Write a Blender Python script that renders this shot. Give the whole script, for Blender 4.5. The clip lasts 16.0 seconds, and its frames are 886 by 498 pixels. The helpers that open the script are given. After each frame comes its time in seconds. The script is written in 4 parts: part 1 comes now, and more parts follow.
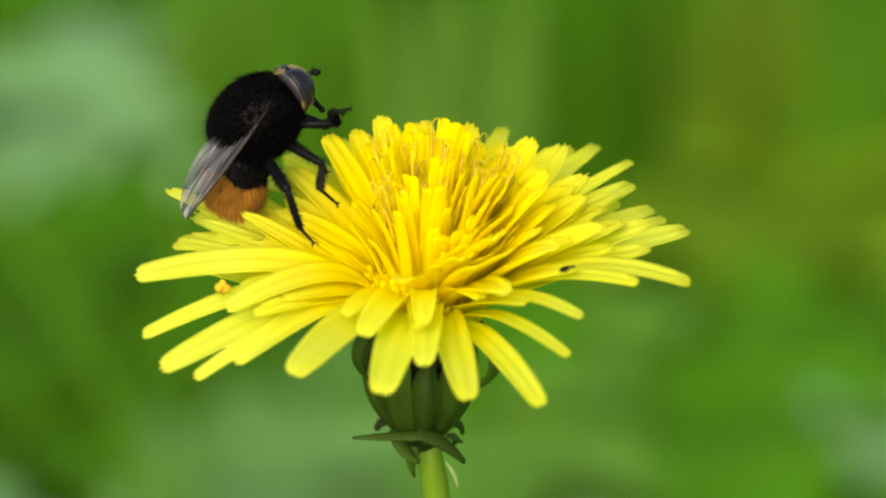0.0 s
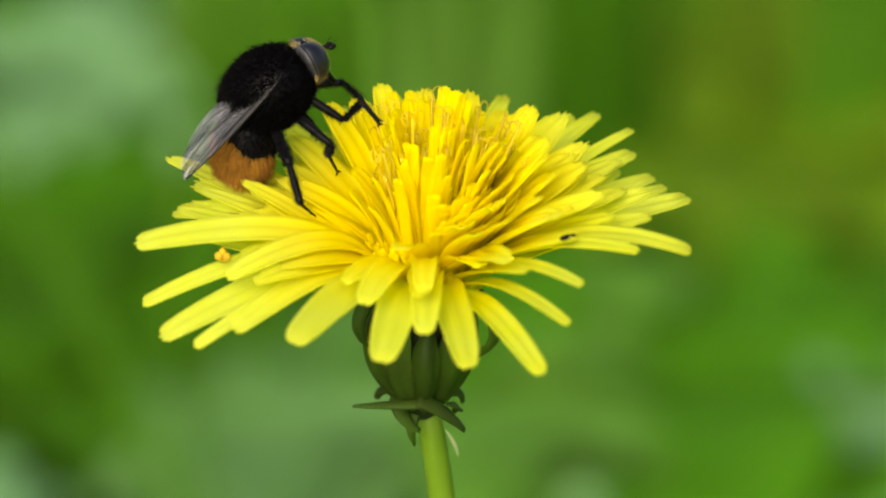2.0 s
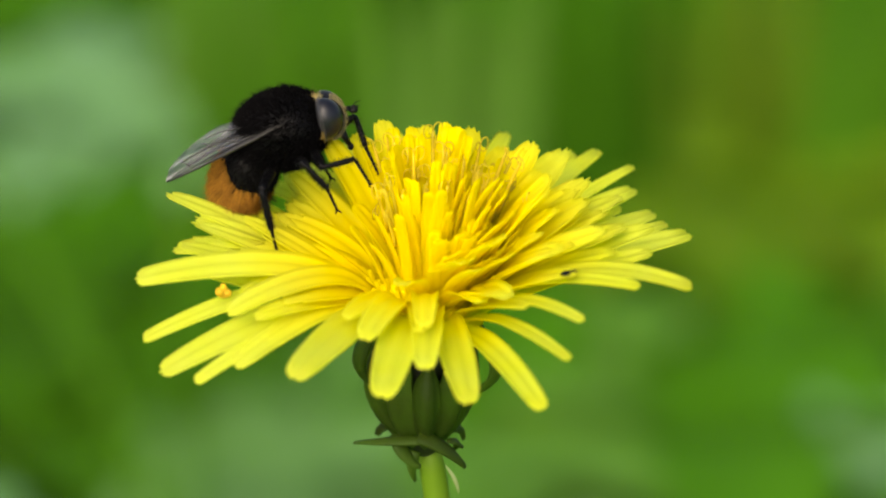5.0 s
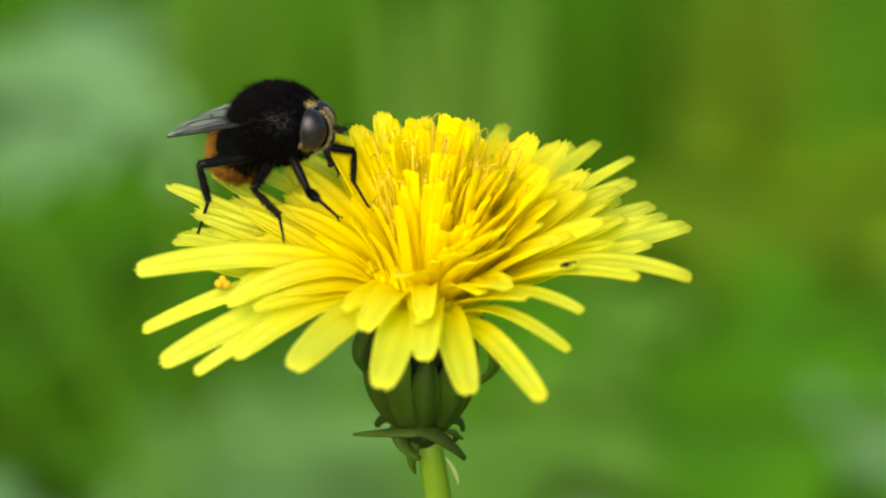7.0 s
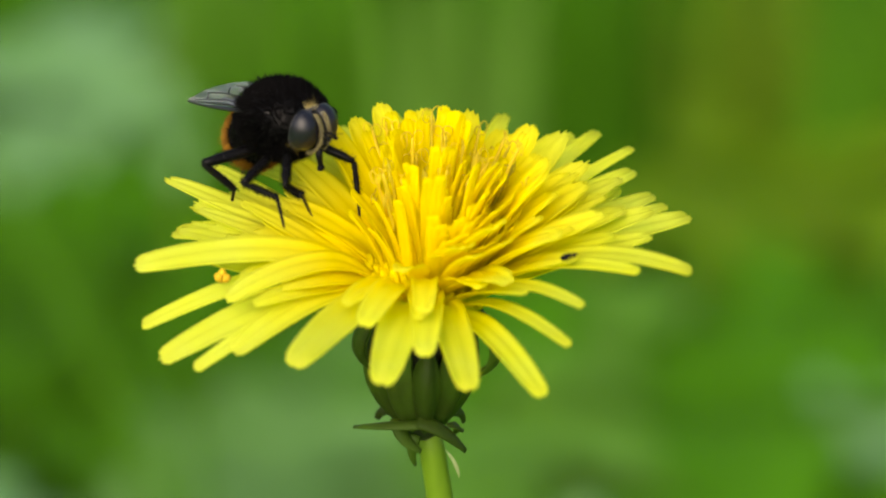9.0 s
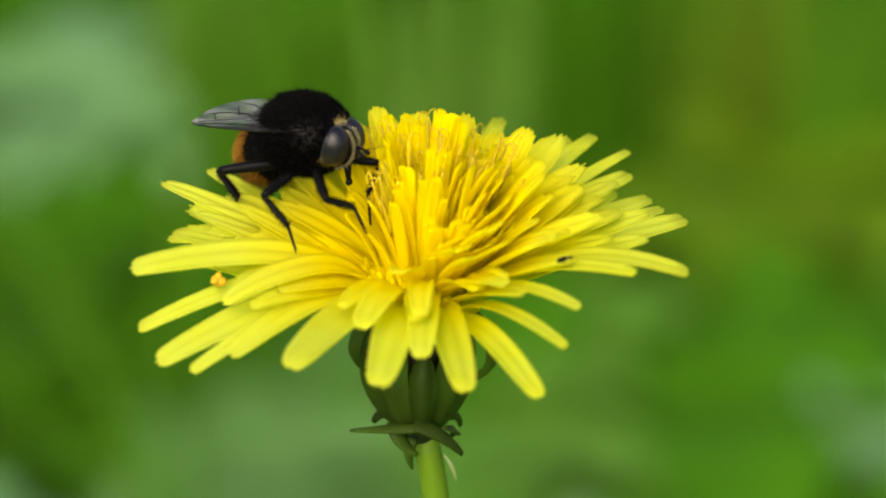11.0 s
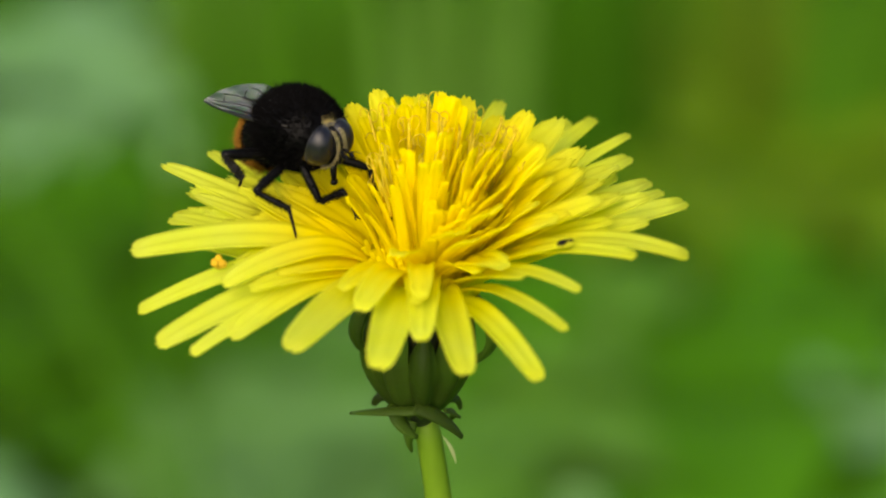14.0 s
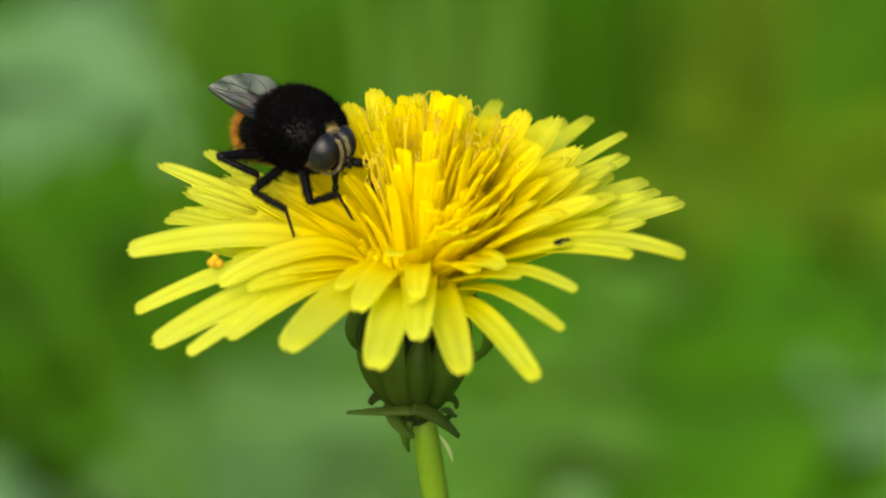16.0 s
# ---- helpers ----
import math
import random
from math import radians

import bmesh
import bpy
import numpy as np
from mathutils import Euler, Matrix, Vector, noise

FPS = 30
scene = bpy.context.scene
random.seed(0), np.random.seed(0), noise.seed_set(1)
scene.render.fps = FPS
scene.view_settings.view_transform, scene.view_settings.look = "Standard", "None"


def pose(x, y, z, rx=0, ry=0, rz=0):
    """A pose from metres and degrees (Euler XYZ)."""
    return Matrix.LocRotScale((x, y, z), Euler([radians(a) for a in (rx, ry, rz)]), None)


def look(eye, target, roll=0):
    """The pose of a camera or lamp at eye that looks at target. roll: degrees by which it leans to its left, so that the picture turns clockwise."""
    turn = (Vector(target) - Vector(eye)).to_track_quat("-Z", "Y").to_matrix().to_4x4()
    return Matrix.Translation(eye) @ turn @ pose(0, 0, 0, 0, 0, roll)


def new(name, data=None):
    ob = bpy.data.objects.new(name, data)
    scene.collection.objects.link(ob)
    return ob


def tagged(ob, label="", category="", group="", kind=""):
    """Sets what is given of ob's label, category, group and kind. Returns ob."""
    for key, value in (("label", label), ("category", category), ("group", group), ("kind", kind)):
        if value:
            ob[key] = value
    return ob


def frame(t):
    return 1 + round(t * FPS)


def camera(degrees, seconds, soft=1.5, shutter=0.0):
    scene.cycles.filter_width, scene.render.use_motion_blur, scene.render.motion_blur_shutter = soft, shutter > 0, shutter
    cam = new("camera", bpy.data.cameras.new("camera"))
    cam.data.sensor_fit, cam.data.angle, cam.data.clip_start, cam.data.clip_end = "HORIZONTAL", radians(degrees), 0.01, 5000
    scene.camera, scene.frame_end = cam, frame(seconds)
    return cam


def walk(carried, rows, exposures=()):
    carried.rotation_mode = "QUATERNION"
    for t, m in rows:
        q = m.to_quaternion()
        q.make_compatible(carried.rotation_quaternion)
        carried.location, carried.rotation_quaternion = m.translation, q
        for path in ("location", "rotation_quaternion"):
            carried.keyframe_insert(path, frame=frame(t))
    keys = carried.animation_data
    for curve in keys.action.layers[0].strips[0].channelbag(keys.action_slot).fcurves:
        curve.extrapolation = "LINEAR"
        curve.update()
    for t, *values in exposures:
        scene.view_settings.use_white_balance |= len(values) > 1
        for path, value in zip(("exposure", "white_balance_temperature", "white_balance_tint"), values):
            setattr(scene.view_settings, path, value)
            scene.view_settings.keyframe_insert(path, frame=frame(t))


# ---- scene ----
MM = 0.001
HEAD = Vector((0.0, 0.0, 0.34))          # the rim of the flower head
EYE = Vector((0.00116, -0.29075, 0.47372))
LENS = 7459.4                             # picture units per radian
FORWARD = Vector((0.0, math.cos(radians(24)), -math.sin(radians(24))))

# ---- camera ----
cam = camera(12, 16.0, soft=2.1, shutter=0.5)
cam.data.dof.use_dof = True
cam.data.dof.focus_distance = 0.318
cam.data.dof.aperture_fstop = 23.0
cam.data.dof.aperture_blades = 0


def aim(dx, dy, closer, roll):
    """The camera's pose, turned so that the flower stands dx, dy off its resting place in the picture."""
    eye = EYE + FORWARD * (0.32 * closer)
    return pose(*eye, 66 + math.degrees(dy / LENS), 0, math.degrees(dx / LENS)) @ pose(0, 0, 0, 0, 0, roll)


PATH = [
    (0.0, -1.1, 39.7, 0.0008, 0.13), (0.5, 1.3, 30.2, 0.0010, 0.0), (1.0, -0.1, 14.6, 0.0, 0.08), (1.5, 0.0, 0.0, 0.0, 0.0),
    (2.0, -0.4, -16.3, 0.0022, 0.12), (2.5, 0.3, -23.7, 0.0006, 0.19), (3.0, 0.4, -15.1, 0.0019, 0.21),
    (3.5, 1.9, 1.6, 0.0013, 0.09), (4.0, 0.7, 21.8, 0.0021, 0.17), (4.2, 0.5, 31.0, 0.0022, 0.15),
    (5.2, 1.2, 48.0, 0.0026, 0.06), (6.5, 1.7, 42.9, 0.0030, 0.0), (7.0, 0.1, 32.6, 0.0036, 0.11), (7.5, -3.0, 31.7, 0.0018, 0.0),
    (8.0, -0.3, 17.1, 0.0040, 0.12), (8.5, 0.0, 18.6, 0.0055, 0.26), (9.0, -0.2, 19.1, 0.0054, 0.33),
    (10.2, -4.5, 22.0, 0.0055, 0.40), (11.5, -8.0, 27.0, 0.0056, 0.44), (12.0, -8.3, 29.2, 0.0051, 0.40),
    (12.5, -7.0, 21.1, 0.0075, 0.50), (13.0, -8.9, 13.2, 0.0088, 0.56), (13.5, -7.9, 4.9, 0.0059, 0.47),
    (14.0, -6.7, -6.0, 0.0057, 0.32), (14.5, -9.6, -11.7, 0.0077, 0.40), (15.0, -9.7, -8.5, 0.0075, 0.40),
    (15.5, -11.6, -8.1, 0.0077, 0.51), (16.0, -13.4, -7.2, 0.0060, 0.37),
]
# seconds and exposure in stops: the clip's own camera drifts a little
EXPOSURE = [(0.0, 0.95), (0.5, 0.96), (1.0, 0.96), (1.5, 0.87), (2.0, 0.87), (2.5, 0.80), (3.0, 0.79), (4.0, 0.78), (5.2, 0.88), (6.5, 0.95), (7.5, 0.98), (8.0, 0.97),
            (8.5, 0.76), (9.0, 0.84), (10.2, 0.80), (11.5, 0.76), (12.5, 0.83), (13.0, 0.85), (13.5, 0.74), (14.0, 0.68), (14.5, 0.72), (15.0, 0.73), (16.0, 0.76)]
walk(cam, [(t, aim(dx, dy, s, -r)) for t, dx, dy, s, r in PATH], [(t, e - 0.26, 7300, 12) for t, e in EXPOSURE])

# ---- light ----
world = bpy.data.worlds.new("world")
scene.world = world
world.use_nodes = True
sky = world.node_tree.nodes.new("ShaderNodeTexSky")
sky.sky_type, sky.sun_disc = "NISHITA", False
sky.sun_elevation, sky.sun_rotation = radians(40), radians(200)
sky.air_density, sky.dust_density = 1.0, 4.0
world.node_tree.links.new(sky.outputs[0], world.node_tree.nodes["Background"].inputs[0])
world.node_tree.nodes["Background"].inputs[1].default_value = 0.15

sun = new("sun", bpy.data.lights.new("sun", "SUN"))
sun.data.energy, sun.data.angle, sun.data.color = 1.45, radians(75), (1.0, 0.97, 0.90)
sun.matrix_world = look((0, 0, 0), (math.sin(radians(20)) * math.cos(radians(40)), math.cos(radians(20)) * math.cos(radians(40)), -math.sin(radians(40))))


# ---- materials ----
def material(name, colour, rough=0.5, spread=0.15, scale=900.0, colour2=None, bump=0.0, bump_scale=None, translucent=0.0,
             coords="Object", island=0.0, stretch=(1, 1, 1), metal=0.0, sheen=0.0, specular=0.5, per_object=0.0, tint=None):
    """A surface with grain at two scales, a second colour in stains, and some light let through."""
    m = bpy.data.materials.new(name)
    m.use_nodes = True
    nodes, links = m.node_tree.nodes, m.node_tree.links
    shader = nodes["Principled BSDF"]
    shader.inputs["Roughness"].default_value = rough
    shader.inputs["Metallic"].default_value = metal
    shader.inputs["Specular IOR Level"].default_value = specular
    shader.inputs["Sheen Weight"].default_value = sheen
    place = nodes.new("ShaderNodeTexCoord")
    mapping = nodes.new("ShaderNodeMapping")
    mapping.inputs["Scale"].default_value = stretch
    links.new(place.outputs[coords], mapping.inputs[0])
    fine, coarse = nodes.new("ShaderNodeTexNoise"), nodes.new("ShaderNodeTexNoise")
    for n, s in ((fine, scale), (coarse, scale / 7)):
        n.inputs["Scale"].default_value, n.inputs["Detail"].default_value = s, 4
        links.new(mapping.outputs[0], n.inputs["Vector"])
    second = colour2 or tuple(c * (1 - 2 * spread) for c in colour)
    ramp = nodes.new("ShaderNodeMapRange")
    ramp.inputs["From Min"].default_value, ramp.inputs["From Max"].default_value = 0.35, 0.65
    both = nodes.new("ShaderNodeMath")
    both.operation = "ADD"
    half = nodes.new("ShaderNodeMath")
    half.operation = "MULTIPLY"
    half.inputs[1].default_value = 0.5
    links.new(fine.outputs["Fac"], both.inputs[0])
    links.new(coarse.outputs["Fac"], both.inputs[1])
    links.new(both.outputs[0], half.inputs[0])
    links.new(half.outputs[0], ramp.inputs["Value"])
    mix = nodes.new("ShaderNodeMix")
    mix.data_type = "RGBA"
    mix.inputs[6].default_value, mix.inputs[7].default_value = (*colour, 1), (*second, 1)
    links.new(ramp.outputs[0], mix.inputs[0])
    out = mix.outputs[2]
    if island or per_object:
        hsv = nodes.new("ShaderNodeHueSaturation")
        rnd = nodes.new("ShaderNodeMapRange")
        amount = island or per_object
        rnd.inputs["To Min"].default_value, rnd.inputs["To Max"].default_value = 1 - amount, 1 + amount
        source = nodes.new("ShaderNodeNewGeometry").outputs["Random Per Island"] if island else nodes.new("ShaderNodeObjectInfo").outputs["Random"]
        links.new(source, rnd.inputs["Value"])
        links.new(rnd.outputs[0], hsv.inputs["Value"])
        links.new(out, hsv.inputs["Color"])
        out = hsv.outputs[0]
    links.new(out, shader.inputs["Base Color"])
    if bump:
        b = nodes.new("ShaderNodeBump")
        b.inputs["Strength"].default_value, b.inputs["Distance"].default_value = 1.0, bump
        if bump_scale:
            grain = nodes.new("ShaderNodeTexNoise")
            grain.inputs["Scale"].default_value, grain.inputs["Detail"].default_value = bump_scale, 3
            links.new(mapping.outputs[0], grain.inputs["Vector"])
            links.new(grain.outputs["Fac"], b.inputs["Height"])
        else:
            links.new(fine.outputs["Fac"], b.inputs["Height"])
        links.new(b.outputs[0], shader.inputs["Normal"])
    if translucent:
        glow = nodes.new("ShaderNodeBsdfTranslucent")
        links.new(out, glow.inputs["Color"])
        blend = nodes.new("ShaderNodeMixShader")
        blend.inputs[0].default_value = translucent
        links.new(shader.outputs[0], blend.inputs[1])
        links.new(glow.outputs[0], blend.inputs[2])
        links.new(blend.outputs[0], nodes["Material Output"].inputs["Surface"])
    return m


def petal_material():
    """Lemon yellow straps that deepen to gold towards their roots, with fine lengthwise grain."""
    m = material("floret yellow", (0.84, 0.888, 0.135), 0.5, colour2=(0.85, 0.872, 0.06), scale=260, bump=0.00003, bump_scale=2500, translucent=0.66, per_object=0.05,
                 specular=0.14)
    nodes, links = m.node_tree.nodes, m.node_tree.links
    place = next(n for n in nodes if n.bl_idname == "ShaderNodeTexCoord")
    mix = next(n for n in nodes if n.bl_idname == "ShaderNodeMix")
    far = nodes.new("ShaderNodeVectorMath")
    far.operation = "DISTANCE"
    far.inputs[1].default_value = (0, 0, 0.001)
    squash = nodes.new("ShaderNodeVectorMath")
    squash.operation = "MULTIPLY"
    squash.inputs[1].default_value = (1, 1, 0.5)
    links.new(place.outputs["Object"], squash.inputs[0])
    links.new(squash.outputs[0], far.inputs[0])
    span = nodes.new("ShaderNodeMapRange")
    span.interpolation_type = "SMOOTHSTEP"
    span.inputs["From Min"].default_value, span.inputs["From Max"].default_value = 0.006, 0.0175
    links.new(far.outputs["Value"], span.inputs["Value"])
    deep = nodes.new("ShaderNodeMix")
    deep.data_type = "RGBA"
    deep.inputs[6].default_value = (0.98, 0.885, 0.007, 1)
    links.new(span.outputs[0], deep.inputs[0])
    links.new(mix.outputs[2], deep.inputs[7])
    hsv = next(n for n in nodes if n.bl_idname == "ShaderNodeHueSaturation")
    links.new(deep.outputs[2], hsv.inputs["Color"])
    return m


petal = petal_material()
style_gold = material("gold style", (0.88, 0.76, 0.03), 0.55, colour2=(0.60, 0.42, 0.01), scale=400, translucent=0.3, per_object=0.2)
# near-black green: the shade in the bract gaps is put into this colour
cup_shade = material("shade-dark cup", (0.012, 0.020, 0.004), 0.6, colour2=(0.006, 0.010, 0.003), scale=300)
bract_green = material("bract green", (0.062, 0.142, 0.011), 0.5, colour2=(0.032, 0.052, 0.008), scale=220, bump=0.00008, bump_scale=1500, per_object=0.25,
                       translucent=0.2, specular=0.14)
stem_green = material("stem green", (0.184, 0.3335, 0.0207), 0.5, specular=0.2, colour2=(0.1265, 0.2415, 0.0138), scale=500, stretch=(1, 1, 0.15), bump=0.00005, translucent=0.15)
cuticle = material("black cuticle", (0.006, 0.006, 0.007), 0.36, scale=2500, bump=0.00002, spread=0.3, specular=0.10)
fur_black = material("black hair", (0.0035, 0.0033, 0.0036), 0.5, scale=900, spread=0.2, island=0.4, specular=0.015)
fur_orange = material("orange hair", (0.368, 0.1725, 0.0207), 0.7, colour2=(0.115, 0.046, 0.00805), scale=500, island=0.5, specular=0.06)
fur_yellow = material("yellow hair", (0.345, 0.299, 0.1265), 0.6, colour2=(0.184, 0.138, 0.046), scale=900, island=0.3)
fur_gold = material("golden hair", (0.40, 0.31, 0.085), 0.6, colour2=(0.30, 0.20, 0.04), scale=900, island=0.3, translucent=0.3)
eye_dark = material("compound eye", (0.009, 0.010, 0.016), 0.28, scale=6000, bump=0.000012, spread=0.25, specular=0.36)
face_dust = material("dusted face", (0.115, 0.105, 0.05), 0.8, colour2=(0.046, 0.0414, 0.0276), scale=1500, bump=0.00003)
occiput_grey = material("grey back of the head", (0.05, 0.052, 0.058), 0.4, colour2=(0.02, 0.02, 0.022), scale=900, bump=0.00002)
dry_skin = material("dry plant skin", (0.299, 0.368, 0.161), 0.7, colour2=(0.1725, 0.23, 0.069), scale=600)
pollen = material("orange pollen", (0.78, 0.46, 0.01), 0.8, scale=2000, bump=0.00008, spread=0.2)


def wing_material():
    """A smoky clear membrane, its highlights coloured in as pale streaks along its cells."""
    m = bpy.data.materials.new("smoky wing membrane")
    m.use_nodes = True
    nodes, links = m.node_tree.nodes, m.node_tree.links
    shader = nodes["Principled BSDF"]
    shader.inputs["Roughness"].default_value = 0.27
    shader.inputs["Specular IOR Level"].default_value = 0.75
    place, stretch = nodes.new("ShaderNodeTexCoord"), nodes.new("ShaderNodeMapping")
    streak, grain = nodes.new("ShaderNodeTexNoise"), nodes.new("ShaderNodeTexNoise")
    tone, clear, relief = nodes.new("ShaderNodeValToRGB"), nodes.new("ShaderNodeMapRange"), nodes.new("ShaderNodeBump")
    stretch.inputs["Scale"].default_value = (0.16, 1, 1)
    streak.inputs["Scale"].default_value, streak.inputs["Detail"].default_value = 1500, 3
    grain.inputs["Scale"].default_value, grain.inputs["Detail"].default_value = 900, 4
    links.new(place.outputs["Object"], stretch.inputs[0])
    links.new(stretch.outputs[0], streak.inputs["Vector"])
    links.new(place.outputs["Object"], grain.inputs["Vector"])
    tone.color_ramp.elements[0].position, tone.color_ramp.elements[0].color = 0.40, (0.02, 0.02, 0.022, 1)
    tone.color_ramp.elements[1].position, tone.color_ramp.elements[1].color = 0.66, (0.22, 0.22, 0.225, 1)
    links.new(streak.outputs["Fac"], tone.inputs[0])
    links.new(tone.outputs[0], shader.inputs["Base Color"])
    clear.inputs["From Min"].default_value, clear.inputs["From Max"].default_value = 0.3, 0.7
    clear.inputs["To Min"].default_value, clear.inputs["To Max"].default_value = 0.50, 0.80
    links.new(grain.outputs["Fac"], clear.inputs["Value"])
    links.new(clear.outputs[0], shader.inputs["Alpha"])
    relief.inputs["Strength"].default_value, relief.inputs["Distance"].default_value = 1.0, 0.00005
    links.new(streak.outputs["Fac"], relief.inputs["Height"])
    links.new(relief.outputs[0], shader.inputs["Normal"])
    return m


wing_film = wing_material()
wing_vein = material("wing vein", (0.012, 0.010, 0.009), 0.45, scale=2000)


# ---- mesh helpers ----
def mesh_from(name, verts, faces, mat, smooth=True, slots=None, mats=()):
    me = bpy.data.meshes.new(name)
    me.from_pydata([tuple(v) for v in verts], [], faces)
    for m in (mats or (mat,)):
        me.materials.append(m)
    if smooth:
        me.polygons.foreach_set("use_smooth", [True] * len(me.polygons))
    if slots:
        me.polygons.foreach_set("material_index", slots)
    me.update()
    return me


def part(name, me, parent, label=""):
    ob = new(name, me)
    ob.parent = parent
    if label:
        tagged(ob, label=label)
    return ob


def sweep(points, radii, sides=8, caps=True, flat=1.0, up=(0, 0, 1)):
    """A tapered tube along points: verts and faces."""
    verts, faces = [], []
    points = [Vector(p) for p in points]
    n = len(points)
    for i, p in enumerate(points):
        d = (points[min(i + 1, n - 1)] - points[max(i - 1, 0)]).normalized()
        side = d.cross(Vector(up))
        if side.length < 1e-3:
            side = d.cross(Vector((1, 0, 0)))
        side.normalize()
        top = side.cross(d).normalized()
        for k in range(sides):
            a = 2 * math.pi * k / sides
            verts.append(p + side * (math.cos(a) * radii[i]) + top * (math.sin(a) * radii[i] * flat))
    for i in range(n - 1):
        for k in range(sides):
            a, b = i * sides + k, i * sides + (k + 1) % sides
            faces.append((a, b, b + sides, a + sides))
    if caps:
        faces.append(tuple(range(sides))[::-1])
        faces.append(tuple(range((n - 1) * sides, n * sides)))
    return verts, faces


def join(*pieces):
    verts, faces = [], []
    for v, f in pieces:
        base = len(verts)
        verts += v
        faces += [tuple(i + base for i in face) for face in f]
    return verts, faces


def curve(p0, p1, p2, n):
    return [Vector(p0) * (1 - t) ** 2 + Vector(p1) * (2 * t * (1 - t)) + Vector(p2) * t * t for t in (i / n for i in range(n + 1))]


def blob(rx, ry, rz, at=(0, 0, 0), rings=20, sides=28, shape=None):
    """An egg-shaped solid along x, with its outline changed by shape(u), u from -1 at the back to 1 in front."""
    verts, faces = [], []
    for i in range(rings + 1):
        a = math.pi * i / rings
        u = -math.cos(a)
        w = math.sin(a) * (shape(u) if shape else 1)
        for k in range(sides):
            b = 2 * math.pi * k / sides
            verts.append(Vector((at[0] + rx * u, at[1] + ry * w * math.cos(b), at[2] + rz * w * math.sin(b))))
    for i in range(rings):
        for k in range(sides):
            a, b = i * sides + k, i * sides + (k + 1) % sides
            faces.append((a, b, b + sides, a + sides))
    return verts, faces


# ---- ground and meadow ----
ground_mat = material("meadow soil and moss", (0.0725, 0.2637, 0.00325), 0.9, colour2=(0.06125, 0.215, 0.00325), scale=40, bump=0.004, bump_scale=60)
grass_mat = material("grass blade", (0.06125, 0.2275, 0.00325), 0.8, colour2=(0.05125, 0.1913, 0.002125), scale=30, island=0.2, translucent=0.3, specular=0.15)


def build_ground():
    n, verts, faces = 60, [], []
    span = [(-1 if i < n / 2 else 1) * (abs(2 * i / n - 1) ** 6 * 1500 + abs(2 * i / n - 1) * 2.5) for i in range(n + 1)]
    for y in span:
        for x in span:
            near = max(0.0, 1 - math.hypot(x, y) / 6)
            verts.append((x, y + 0.5, 0.006 * noise.noise((x * 6, y * 6, 0)) * near - 0.004))
    for j in range(n):
        for i in range(n):
            a = j * (n + 1) + i
            faces.append((a, a + 1, a + n + 2, a + n + 1))
    tagged(new("ground", mesh_from("ground", verts, faces, ground_mat)), "mossy green meadow soil under grass", "ground", kind="structure")


def build_grass():
    rng = np.random.default_rng(4)
    verts, faces = [], []

    def blade(x, y, h, w, lean, az):
        d, s = Vector((math.cos(az), math.sin(az), 0)), Vector((-math.sin(az), math.cos(az), 0))
        base = len(verts)
        for i, t in enumerate((0, 0.35, 0.7, 1.0)):
            c = Vector((x, y, -0.003)) + d * (lean * t * t) + Vector((0, 0, h * (t - 0.25 * t * t * (lean / h))))
            if i < 3:
                verts.extend((c + s * w * (1 - 0.7 * t), c - s * w * (1 - 0.7 * t)))
            else:
                verts.append(c)
        faces.extend(((base, base + 1, base + 3, base + 2), (base + 2, base + 3, base + 5, base + 4), (base + 4, base + 5, base + 6)))

    for _ in range(14000):
        x, y = rng.normal(0, 0.38), rng.normal(0.75, 0.48)
        h = rng.uniform(0.02, 0.06)
        blade(x, y, h, rng.uniform(0.0016, 0.0034), h * rng.uniform(0.2, 1.1), rng.uniform(0, 6.28))
    for _ in range(42000):
        x, y = rng.normal(0, 2.0), rng.normal(0.7, 2.0)
        h = rng.uniform(0.02, 0.05)
        blade(x, y, h, rng.uniform(0.0015, 0.003), h * rng.uniform(0.2, 1.1), rng.uniform(0, 6.28))
    tagged(new("grass", mesh_from("grass", verts, faces, grass_mat)), "short fresh green meadow grass", "grass", kind="stuff")


# leaf_pale and leaf_haze carry the sky's reflection in their base colour
leaf_pale = material("waxy leaf, pale sky sheen in colour", (0.1688, 0.37, 0.1328), 0.6, colour2=(0.145, 0.335, 0.1063), scale=60, island=0.1, translucent=0.2, specular=0.5)
leaf_soft = material("grey-green leaf", (0.1025, 0.275, 0.02337), 0.65, colour2=(0.09125, 0.2513, 0.01912), scale=60, island=0.1, translucent=0.25, specular=0.3)
leaf_lime = material("yellow-green leaf", (0.121, 0.239, 0.0051), 0.7, colour2=(0.107, 0.211, 0.0043), scale=60, island=0.1, translucent=0.3, specular=0.2)
leaf_dark = material("deep green leaf", (0.03875, 0.1425, 0.001), 0.8, colour2=(0.03375, 0.1225, 0.001), scale=60, island=0.1, translucent=0.25, specular=0.12)
leaf_haze = material("waxy leaf, dull sky sheen in colour", (0.105, 0.245, 0.0575), 0.7, colour2=(0.0875, 0.22, 0.0425), scale=60, island=0.1, translucent=0.2, specular=0.3)
leaf_mid = material("fresh green leaf", (0.06125, 0.2275, 0.00325), 0.75, colour2=(0.05125, 0.1975, 0.002125), scale=60, island=0.1, translucent=0.3, specular=0.15)


